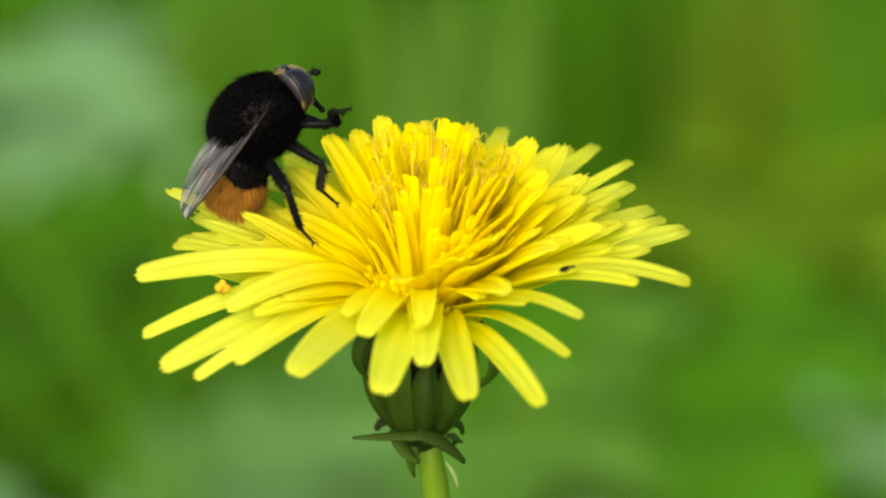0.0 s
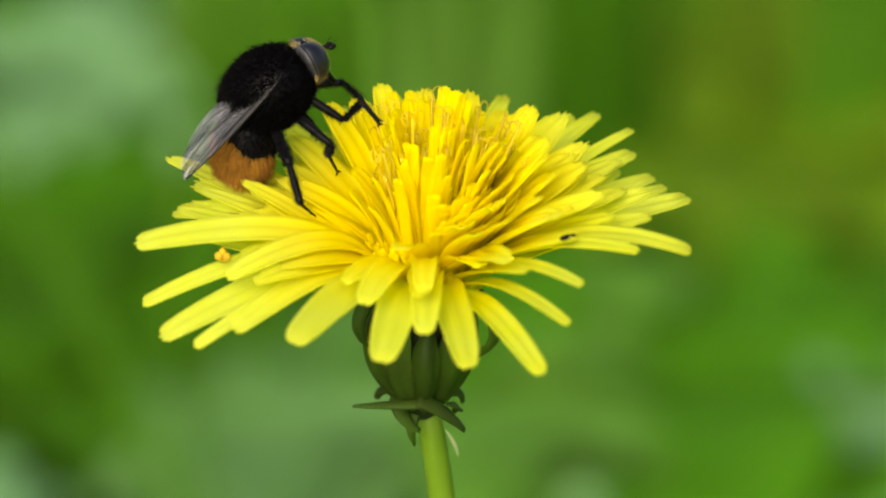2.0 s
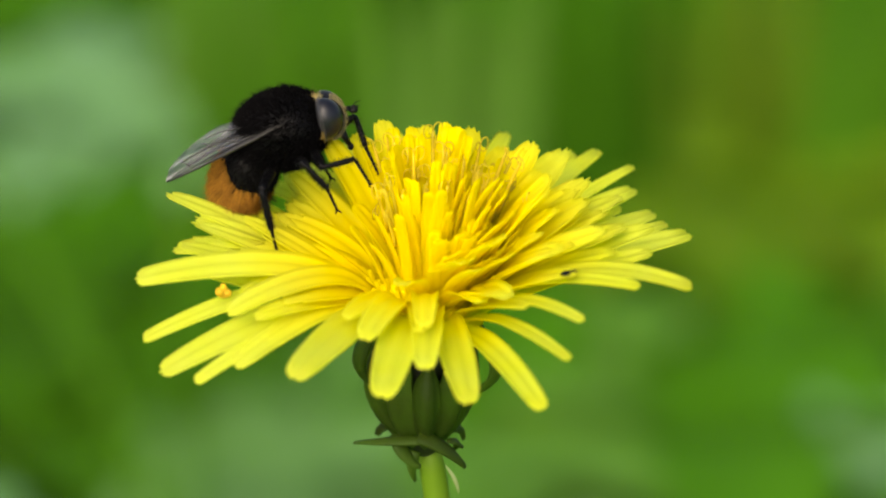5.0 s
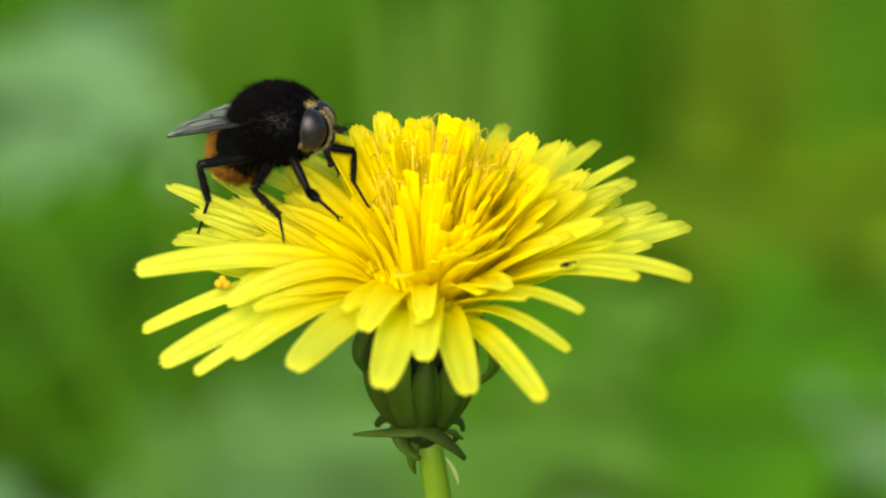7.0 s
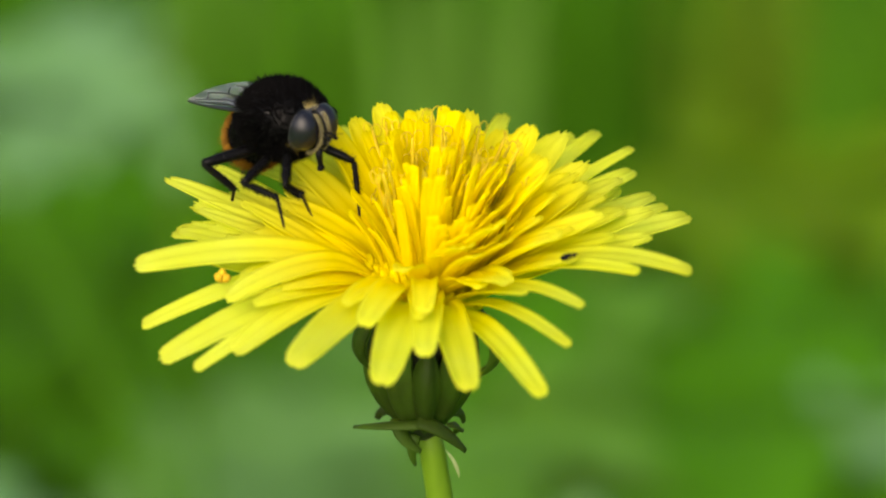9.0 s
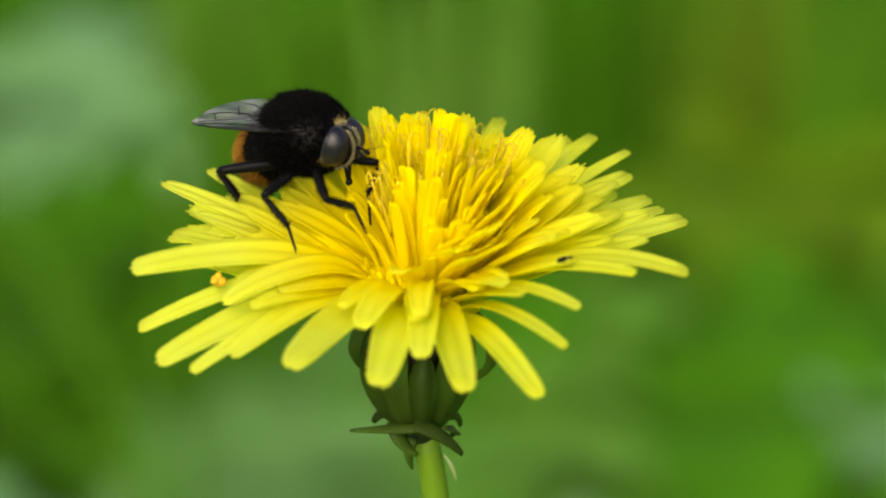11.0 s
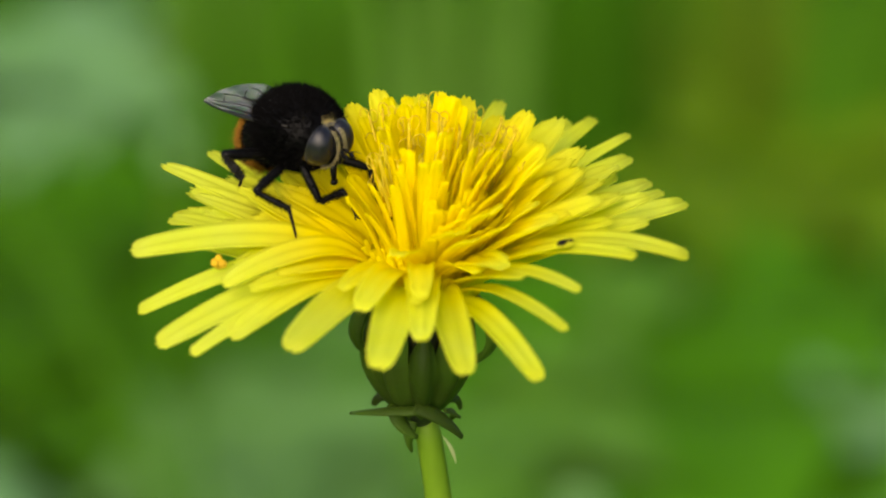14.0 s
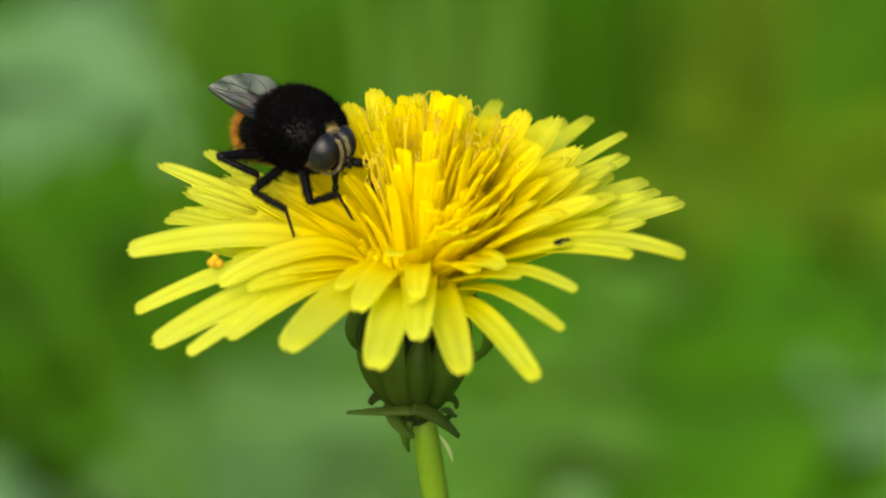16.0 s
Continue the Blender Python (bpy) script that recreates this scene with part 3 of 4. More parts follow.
def build_involucre():
    # the cup under the florets, its colour darkened as shade between the bracts
    prof = [(1.0, -10.4), (1.4, -9.9), (1.8, -8.6), (2.3, -6.4), (2.4, -3.2), (2.4, -0.5), (2.8, 1.2), (2.5, 2.6), (0.4, 3.0)]
    verts, faces, sides = [], [], 28

    def lean(z):
        return -0.45 * min(1, max(0, (1.5 - z) / 5))

    for r, z in prof:
        for k in range(sides):
            a = 2 * math.pi * k / sides
            verts.append(Vector((r * math.cos(a) + lean(z), r * math.sin(a), z)) * MM)
    for i in range(len(prof) - 1):
        for k in range(sides):
            a, b = i * sides + k, i * sides + (k + 1) % sides
            faces.append((a, b, b + sides, a + sides))
    faces.append(tuple(range(sides))[::-1])
    faces.append(tuple(range((len(prof) - 1) * sides, len(prof) * sides)))
    part("receptacle", mesh_from("receptacle", verts, faces, cup_shade), flower_head, "cup of the flower head, coloured dark as shade behind the bracts")
    rnd = random.Random(3)

    def bract(az, line, width, roll_in):
        a = radians(az)
        out, side = Vector((math.cos(a), math.sin(a), 0)), Vector((-math.sin(a), math.cos(a), 0))
        pts = curve(*line, 10)
        v, f = [], []
        across = 4
        for layer in (0, 1):
            for i, p in enumerate(pts):
                t = i / 10
                d = (pts[min(i + 1, 10)] - pts[max(i - 1, 0)]).normalized()
                nrm = Vector((d.z, 0, -d.x))
                w = width * (0.6 + 1.1 * t - 0.7 * t * t) * 0.5 * math.sqrt(1 - 0.97 * t ** 6)
                for k in range(across + 1):
                    s = 2 * k / across - 1
                    q = p + nrm * (-roll_in * s * s * w - 0.22 * layer)
                    v.append((out * q.x + side * (s * w) + Vector((lean(q.z), 0, q.z))) * MM)
        size = 11 * (across + 1)
        for i in range(10):
            for k in range(across):
                q = i * (across + 1) + k
                f.append((q, q + 1, q + across + 2, q + across + 1))
                q += size
                f.append((q + across + 1, q + across + 2, q + 1, q))
        for i in range(10):
            for k in (0, across):
                q = i * (across + 1) + k
                f.append((q, q + across + 1, q + across + 1 + size, q + size))
        part("bract", mesh_from("bract", v, f, bract_green), flower_head)

    for k in range(10):      # upright inner bracts
        az = 360 * k / 10 + 20 + rnd.uniform(-4, 4)
        bract(az, ((1.1, 0, -10.0), (6.0 + rnd.uniform(-0.4, 0.6), 0, -5.2), (3.6 + rnd.uniform(-0.2, 0.6), 0, rnd.uniform(-1.8, 0.0))), rnd.uniform(2.1, 2.5), 1.25)
    # turned-back outer bracts, limp and twisted about the stem
    for p0, p1, p2, w in (((0.2, -3.3, -7.9), (-3.0, -3.6, -7.8), (-5.7, -1.6, -8.9), 0.48), ((-0.8, -3.3, -7.6), (1.2, -3.6, -8.0), (2.8, -3.0, -10.3), 0.75),
                          ((-1.0, -1.6, -9.6), (-1.5, -2.2, -10.6), (-1.0, -1.6, -12.2), 0.5), ((-2.4, -1.6, -8.2), (-2.2, -2.6, -9.6), (-0.6, -2.4, -10.6), 0.7),
                          ((1.6, 1.0, -9.0), (2.6, 1.4, -8.8), (2.7, 1.6, -10.2), 0.5), ((-2.0, 1.5, -9.0), (-3.6, 2.0, -8.8), (-4.0, 2.4, -10.2), 0.6),
                          ((0.5, 2.4, -8.8), (0.7, 4.0, -8.6), (0.8, 4.6, -9.8), 0.6), ((2.2, -1.8, -9.2), (2.6, -2.4, -8.4), (1.4, -3.2, -8.0), 0.5)):
        v, f = sweep(curve(p0, p1, p2, 10), [w * (0.75 + 0.6 * t - 1.1 * t * t) + 0.05 for t in (i / 10 for i in range(11))], 8, flat=0.32, up=(0.2, -0.5, 0.8))
        part("bract", mesh_from("bract", [p * MM for p in v], f, bract_green), flower_head)
    bract(-28, ((3.2, 0, -5.4), (9.4, 0, -2.6), (4.6, 0, 1.2)), 2.0, 0.4)
    bract(208, ((3.2, 0, -4.6), (8.2, 0, -2.0), (4.4, 0, 1.4)), 2.0, 0.4)


def build_stem():
    pts = curve(HEAD + Vector((-0.1, 0, -9.5)) * MM, HEAD + Vector((7.6, 0, -55)) * MM, Vector((0.014, 0.004, -0.004)), 40)
    radii = [(0.9 + 0.04 * math.sin(i * 1.7) + 0.2 * min(1, i / 4) + 0.5 * i / 40) * MM for i in range(41)]
    v, f = sweep(pts, radii, 16, up=(0, 1, 0))
    part("stem", mesh_from("stem", v, f, stem_green), dandelion, "pale green hollow stem")
    v, f = sweep(curve((1.3, -1.0, -11.2), (2.2, -1.1, -12.3), (2.3, -1.1, -13.5), 8), [0.03, 0.08, 0.12, 0.14, 0.16, 0.14, 0.12, 0.08, 0.03], 8, flat=0.3, up=(0, -1, 0.3))
    part("scale", mesh_from("scale", [HEAD + p * MM for p in v], f, dry_skin), dandelion, "dry pale scale of torn skin")


build_florets()
build_fillers()
build_shoulder()
build_front()
build_styles()
build_involucre()
build_stem()

# a crumb of pollen on a floret's edge, and a small beetle between two florets
v, f = join(*[blob(0.42 - 0.05 * k, 0.36, 0.34, (0.3 * math.sin(2.1 * k), 0.25 * math.cos(1.7 * k), 0.18 * k - 0.2), 10, 12) for k in range(4)])
crumb = tagged(new("pollen_clump", mesh_from("pollen_clump", [p * MM for p in v], f, pollen)), "small orange clump of pollen on a floret", "pollen")
crumb.location = HEAD + Vector((-15.1, -6.2, 5.7)) * MM


def build_beetle():
    bug = tagged(new("beetle"), "tiny black beetle half hidden between two florets", "insect")
    bug.matrix_basis = Matrix.Translation(HEAD + Vector((10.3, -8.6, 8.3)) * MM) @ Euler((0, radians(-8), radians(12))).to_matrix().to_4x4() @ Matrix.Scale(0.6, 4)
    part("wing_case", mesh_from("wing_case", *scaled(blob(0.85, 0.42, 0.38, (-0.2, 0, 0), 12, 14)), cuticle), bug)
    part("thorax", mesh_from("thorax", *scaled(blob(0.32, 0.36, 0.28, (0.75, 0, 0), 10, 12)), cuticle), bug)
    part("head", mesh_from("head", *scaled(blob(0.2, 0.24, 0.2, (1.1, 0, 0), 8, 10)), cuticle), bug)
    for side in (-1, 1):
        for k in range(3):
            x = 0.6 - 0.45 * k
            part("leg", mesh_from("leg", *scaled(sweep([(x, 0.3 * side, -0.1), (x - 0.1, 0.65 * side, 0.0), (x - 0.15, 0.85 * side, -0.4)], [0.07, 0.06, 0.03], 5)), cuticle), bug)


# ---- the hoverfly ----
fly = tagged(new("hoverfly"), "black furry bumblebee-like hoverfly with orange tail on the dandelion", "insect")


def fur(verts, faces, count, length, lean, seed, mat, test=None, radius=0.045):
    """Hairs that stand on a skin: thin three-sided spikes."""
    rnd = random.Random(seed)
    tris = []
    for f in faces:
        for i in range(1, len(f) - 1):
            tris.append((f[0], f[i], f[i + 1]))
    areas = [((verts[b] - verts[a]).cross(verts[c] - verts[a])).length for a, b, c in tris]
    centre = sum(verts, Vector()) / len(verts)
    hv, hf = [], []
    for a, b, c in rnd.choices(tris, areas, k=count):
        u, w = rnd.random(), rnd.random()
        if u + w > 1:
            u, w = 1 - u, 1 - w
        p = verts[a] + (verts[b] - verts[a]) * u + (verts[c] - verts[a]) * w
        if test and not test(p):
            continue
        nrm = (verts[b] - verts[a]).cross(verts[c] - verts[a])
        if nrm.length < 1e-9:
            continue
        nrm.normalize()
        if nrm.dot(p - centre) < 0:
            nrm = -nrm
        d = (nrm + Vector(lean) + Vector((rnd.gauss(0, 0.25), rnd.gauss(0, 0.25), rnd.gauss(0, 0.25)))).normalized()
        size = length * rnd.uniform(0.45, 1.0) * (1.45 if rnd.random() < 0.12 else 1.0)
        s1 = d.cross(Vector((0.3, 0.5, 0.8))).normalized()
        s2 = d.cross(s1)
        q = len(hv)
        tip = p + d * size + Vector((-0.15, 0, -0.08)) * size
        hv += [p + s1 * radius, p - s1 * radius * 0.5 + s2 * radius * 0.87, p - s1 * radius * 0.5 - s2 * radius * 0.87, tip]
        hf += [(q, q + 1, q + 3), (q + 1, q + 2, q + 3), (q + 2, q, q + 3)]
    return mesh_from("fur", [v * MM for v in hv], hf, mat, smooth=False)


def scaled(vf):
    return [v * MM for v in vf[0]], vf[1]


def build_body():
    thorax_vf = blob(3.7, 3.15, 2.9, shape=lambda u: 1 + 0.05 * u)
    thorax = part("thorax", mesh_from("thorax", *scaled(thorax_vf), cuticle), fly, "black hairy thorax")
    part("fur", fur(*thorax_vf, 17000, 0.62, (-0.5, 0, 0.05), 1, fur_black, radius=0.028), thorax)
    part("fur", fur(*thorax_vf, 3200, 1.05, (-0.9, 0, 0.1), 8, fur_black, lambda p: p.x < -0.6 and p.z > -0.6 or p.z > 2.2, 0.022), thorax, "longer black hair on the back")
    shield = blob(0.7, 1.3, 0.5, (-2.4, 0, 1.5))
    part("scutellum", mesh_from("scutellum", *scaled(shield), cuticle), thorax)

    belly_vf = blob(3.6, 2.38, 2.28, (-2.8, 0, -0.3), 26, 30, shape=lambda u: 1.0 + 0.10 * u)
    abdomen = part("abdomen", mesh_from("abdomen", *scaled(belly_vf), cuticle), fly, "black abdomen with orange-furred tail")
    part("fur", fur(*belly_vf, 6000, 0.5, (-0.9, 0, 0), 2, fur_black, lambda p: p.x > -2.65 + 0.25 * p.z + 0.3 * math.sin(p.y * 3), radius=0.025), abdomen, "black hair")
    part("tail_fur", fur(*belly_vf, 15000, 0.85, (-1.2, 0, 0), 3, fur_orange, lambda p: p.x < -2.35 + 0.25 * p.z + 0.3 * math.sin(p.y * 3), radius=0.03), abdomen, "orange hair")

    head = new("head")
    head.parent = fly
    skull = blob(0.5, 2.12, 1.76, (0.12, 0, 0.05), 18, 28)
    part("skull", mesh_from("skull", *scaled(skull), occiput_grey), head, "grey back of the head")
    face = blob(1.56, 0.66, 1.78, (0.35, 0, -0.1), 20, 24)
    part("face", mesh_from("face", *scaled(join(face, blob(0.55, 0.40, 0.5, (1.62, 0, -0.75)))), cuticle), head, "black face with a blunt knob")
    for s in (-1, 1):
        e = blob(1.5, 1.28, 1.72, (0.3, s * 1.04, 0.1), 28, 32)
        e = ([Vector((max(q.x, 0.15), q.y, q.z)) for q in e[0]], e[1])
        part("eye", mesh_from("eye", *scaled(e), eye_dark), head, "large dark compound eye")
        ring = [Vector((0.14 + 0.1 * math.cos(a), s * (1.04 + 1.30 * math.cos(a)), 0.1 + 1.76 * math.sin(a))) for a in (math.pi * (i / 16 - 0.5) for i in range(17))]
        part("eye_rim", mesh_from("eye_rim", *scaled(sweep(ring, [0.02 + 0.12 * (1 - i / 16) ** 2 for i in range(17)], 8)), occiput_grey), head, "grey rim behind the eye")
        line = [Vector((0.36 + 1.58 * math.cos(a), s * (0.36 + 0.16 * math.sin(a - 0.5) ** 2), -0.1 + 1.80 * math.sin(a))) for a in (radians(-78 + 142 * i / 16) for i in range(17))]
        band = sweep(line, [0.13 - 0.03 * math.sin(math.pi * i / 16) for i in range(17)], 8)
        stripe = part("face_band", mesh_from("face_band", *scaled(band), face_dust), head, "pale dusted band along the eye")
        part("fur", fur(*band, 500, 0.28, (0.4, 0, 0.1), 6, fur_yellow, None, 0.022), stripe)
    part("fur", fur(*skull, 3000, 0.42, (0.1, 0, 0.4), 4, fur_yellow, lambda p: p.z > 1.62 and abs(p.y) < 0.5 or p.z < -1.45, 0.018), head, "yellow fringe of hair")
    part("tuft", fur(*skull, 2600, 0.75, (-0.5, 0, 0.5), 14, fur_gold, lambda p: p.z > 1.62 and abs(p.y) < 0.42 and p.x < 0.15, 0.016), head, "golden tuft on the crown")
    part("beard", fur(*skull, 5000, 0.6, (0.3, 0, -0.4), 15, fur_gold, lambda p: p.z < -0.7 and p.x > 0, 0.02), head, "golden hair under the eyes")
    for s in (-1, 1):
        base = Vector((1.86, s * 0.2, 0.22))
        horn = join(sweep([base, base + Vector((0.35, s * 0.06, 0.05)), base + Vector((0.6, s * 0.12, 0.0))], [0.12, 0.14, 0.1], 8),
                    blob(0.36, 0.14, 0.24, tuple(base + Vector((0.85, s * 0.16, -0.1))), 8, 10),
                    sweep([base + Vector((0.7, s * 0.16, 0.05)), base + Vector((1.1, s * 0.3, 0.3)), base + Vector((1.5, s * 0.45, 0.35))], [0.05, 0.035, 0.02], 5))
        part("antenna", mesh_from("antenna", *scaled(horn), cuticle), head)
    snout = join(sweep([(1.35, 0, -1.35), (1.55, 0, -2.1), (1.8, 0, -2.8)], [0.36, 0.28, 0.2], 10), blob(0.26, 0.36, 0.3, (1.85, 0, -2.95), 8, 10))
    part("proboscis", mesh_from("proboscis", *scaled(snout), cuticle), head)
    head.location = Vector((3.3, 0, 0.05)) * MM
    head.scale = (0.93, 0.93, 0.93)
    return abdomen, head


def wing_outline(t):
    """Front and rear edge of the wing at t along its length."""
    front = 0.55 * math.sin(math.pi * min(1, t * 0.98)) ** 0.6 + 0.1
    rear = -(2.9 * min(1, t / 0.55) ** 0.75 * math.sqrt(max(0, 1 - max(0, (t - 0.35) / 0.65) ** 2.2)) + 0.25 * (1 - t))
    return front, rear


def build_wing(side):
    length, n, across = 10.9, 28, 8
    verts, faces = [], []
    for i in range(n + 1):
        t = i / n
        a, b = wing_outline(t)
        for k in range(across + 1):
            s = k / across
            ripple = 0.10 * math.sin(s * 9 + t * 3) * math.sin(math.pi * s) + 0.15 * math.sin(math.pi * t)
            verts.append(Vector((-length * t, side * (a + (b - a) * s), ripple)))
    for i in range(n):
        for k in range(across):
            q = i * (across + 1) + k
            face = (q, q + 1, q + across + 2, q + across + 1)
            faces.append(face if side > 0 else face[::-1])
    wing = part("wing", mesh_from("wing", [v * MM for v in verts], faces, wing_film), fly, "smoky transparent veined wing")
    pieces = []

    def vein(s0, s1, t0, t1, r, bow=0.0):
        pts = []
        for i in range(12):
            u = i / 11
            t = t0 + (t1 - t0) * u
            a, b = wing_outline(t)
            s = s0 + (s1 - s0) * u + bow * math.sin(math.pi * u)
            ripple = 0.10 * math.sin(s * 9 + t * 3) * math.sin(math.pi * s) + 0.15 * math.sin(math.pi * t)
            pts.append(Vector((-length * t, side * (a + (b - a) * s), ripple + 0.01)))
        pieces.append(sweep(pts, [1.5 * r * (1 - 0.45 * i / 11) for i in range(12)], 5))

    vein(0.0, 0.0, 0.0, 0.99, 0.09)
    vein(0.10, 0.03, 0.02, 0.70, 0.07)
    vein(0.18, 0.10, 0.05, 0.93, 0.06, 0.02)
    vein(0.28, 0.25, 0.08, 0.95, 0.05, 0.06)
    vein(0.35, 0.55, 0.10, 0.86, 0.05, 0.02)
    vein(0.45, 0.85, 0.10, 0.66, 0.045)
    vein(0.6, 0.95, 0.08, 0.40, 0.04)
    vein(0.22, 0.45, 0.42, 0.5, 0.04)
    vein(0.45, 0.75, 0.62, 0.68, 0.04)
    vein(0.25, 0.5, 0.8, 0.84, 0.04)
    for v, f in pieces:
        part("vein", mesh_from("vein", [p * MM for p in v], f, wing_vein), wing)
    return wing


def limb(length, r0, r1, bulge, seed, hairs=380):
    """A leg segment along +x, with short bristles."""
    n = 8
    pts = [Vector((length * i / n, 0, 0)) for i in range(n + 1)]
    radii = [(r0 + (r1 - r0) * i / n) * (1 + bulge * math.sin(math.pi * i / n)) for i in range(n + 1)]
    vf = sweep(pts, radii, 9)
    rnd = random.Random(seed)
    hv, hf = [], []
    for _ in range(hairs):
        t, a = rnd.uniform(0.03, 1), rnd.uniform(0, 6.28)
        r = radii[int(t * n)]
        p = Vector((length * t, r * math.cos(a), r * math.sin(a))) * 0.98
        d = Vector((0.6, math.cos(a), math.sin(a))).normalized() * rnd.uniform(0.15, 0.4)
        s = d.cross(Vector((1, 0.2, 0.1))).normalized() * 0.03
        q = len(hv)
        hv += [p + s, p - s, p + d]
        hf.append((q, q + 1, q + 2))
    return join(vf, (hv, hf))


# hip, thigh length, shin length, foot length; mirrored for the other side
LEGS = {"fore": ((2.1, -1.3, -1.9), 3.2, 2.5, 2.2), "mid": ((0.5, -1.5, -2.3), 3.9, 3.1, 2.2), "hind": ((-1.3, -1.4, -2.2), 4.8, 3.3, 2.6)}


def build_legs():
    made = {}
    for kind, (hip, l1, l2, l3) in LEGS.items():
        for side in (-1, 1):
            leg = new("leg")
            leg.parent = fly
            thick = {"fore": 0.30, "mid": 0.31, "hind": 0.40}[kind]
            a = part("femur", mesh_from("femur", *scaled(limb(l1, thick * 0.9, thick * 0.75, 0.35, 1)), cuticle), leg)
            b = part("tibia", mesh_from("tibia", *scaled(limb(l2, thick * 0.55, thick * 0.62, 0.2, 2)), cuticle), leg)
            toes = []
            for j in range(5):
                x0, x1 = l3 * j / 5, l3 * (j + 0.99) / 5
                toes.append(sweep([(x0, 0, 0), ((x0 + x1) / 2, 0, 0), (x1, 0, 0)], [0.12 - 0.008 * j, 0.15 - 0.01 * j, 0.13 - 0.01 * j], 8))
            for s in (-1, 1):
                toes.append(sweep([(l3 * 0.97, 0.05 * s, 0), (l3 * 1.06, 0.2 * s, 0.02), (l3 * 1.12, 0.25 * s, -0.12)], [0.08, 0.06, 0.02], 5))
            c = part("tarsus", mesh_from("tarsus", *scaled(join(*toes)), cuticle), leg)
            made[kind, side] = (a, b, c)
    return made


build_beetle()
abdomen, head = build_body()
wings = {s: build_wing(s) for s in (-1, 1)}
legs = build_legs()


# ---- what moves ----
# seconds, thorax place beside the flower head in mm, yaw, pitch, roll
BODY = [
    (0.0, -12.9, 5.0, 14.7, 14, 38, 0), (1.5, -12.9, 5.0, 14.6, 14, 38, 0), (2.0, -12.0, 5.0, 14.5, 12, 34, 0), (2.5, -11.0, 5.0, 14.5, 10, 28, 0),
    (3.0, -11.0, 5.0, 14.6, 10, 27, 0), (3.5, -11.6, 5.0, 15.1, 10, 30, 0), (4.2, -11.2, 5.0, 14.9, 8, 28, 0), (5.3, -11.0, 5.0, 14.0, -14, 20, 0), (6.3, -10.5, 5.0, 13.4, -28, 10, 0),
    (6.5, -10.5, 4.9, 13.5, -30, 10, 0), (7.0, -11.3, 4.5, 14.2, -38, 9, 0), (7.5, -10.1, 4.5, 15.4, -42, 13, 0), (8.0, -10.6, 4.5, 15.0, -42, 11, 0), (8.5, -10.1, 4.5, 13.0, -38, -6, 0),
    (8.8, -10.7, 4.0, 14.1, -54, 8, 0), (9.0, -10.8, 4.0, 14.2, -52, 6, 0), (9.2, -10.0, 4.0, 13.4, -46, -8, 0), (10.2, -9.5, 4.0, 13.0, -44, 0, 0),
    (11.3, -8.7, 4.0, 13.3, -42, 4, 0), (12.0, -8.0, 4.0, 13.2, -44, 3, 0), (12.5, -8.4, 4.0, 13.0, -46, 3, 0), (13.5, -8.6, 4.0, 12.6, -52, 0, 0), (14.0, -9.4, 4.0, 12.3, -52, -1, 0),
    (14.5, -8.5, 4.0, 12.6, -52, -1, 0), (15.0, -8.7, 4.0, 12.9, -51, -2, 0), (16.0, -9.0, 4.0, 12.1, -50, -8, 0),
]
# seconds, head yaw and pitch, abdomen pitch, wing sweep, lift and roll
POSTURE = [
    (0.0, 16, -16, 42, 6, -12, -21), (2.0, 15, -13, 44, 7, -9, -21), (2.6, 13, -10, 44, 9, -7, -21), (4.2, 12, -11, 44, 8, -6, -20), (6.3, 10, -10, 36, 5, -11, -30), (7.0, 16, -10, 35, 3, -12, -20),
    (8.0, 16, -10, 35, 5, -11, -18), (8.5, 6, -20, 33, 6, -4, -36), (8.8, 6, -12, 34, 0, -6, -22), (9.0, 6, -14, 34, 0, -6, -22), (9.2, 6, -26, 33, 2, -2, -32), (10.2, 7, -15, 34, 4, -8, -24),
    (11.3, 8, -16, 36, 4, -7, -24), (12.5, 8, -16, 36, 3, -8, -26), (14.5, 8, -14, 35, -1, -8, -28), (16.0, 8, -12, 33, -3, -7, -34),
]
CROUCH = [(0.0, 0.0), (4.2, 0.0), (6.3, 1.0), (16.0, 1.0)]      # how far the knees have swung back
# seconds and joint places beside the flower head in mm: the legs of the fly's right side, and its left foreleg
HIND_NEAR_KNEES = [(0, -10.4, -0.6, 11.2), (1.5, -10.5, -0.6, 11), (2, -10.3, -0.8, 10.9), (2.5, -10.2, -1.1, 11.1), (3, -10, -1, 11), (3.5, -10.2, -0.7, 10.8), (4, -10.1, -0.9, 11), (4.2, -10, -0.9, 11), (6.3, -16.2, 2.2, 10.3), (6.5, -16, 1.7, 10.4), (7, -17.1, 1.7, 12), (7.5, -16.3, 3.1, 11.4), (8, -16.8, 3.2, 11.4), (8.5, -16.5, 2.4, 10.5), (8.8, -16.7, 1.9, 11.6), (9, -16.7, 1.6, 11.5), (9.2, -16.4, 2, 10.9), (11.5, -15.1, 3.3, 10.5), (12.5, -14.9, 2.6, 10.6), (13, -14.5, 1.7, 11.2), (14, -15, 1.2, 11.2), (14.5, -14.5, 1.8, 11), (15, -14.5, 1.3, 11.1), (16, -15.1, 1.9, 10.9)]
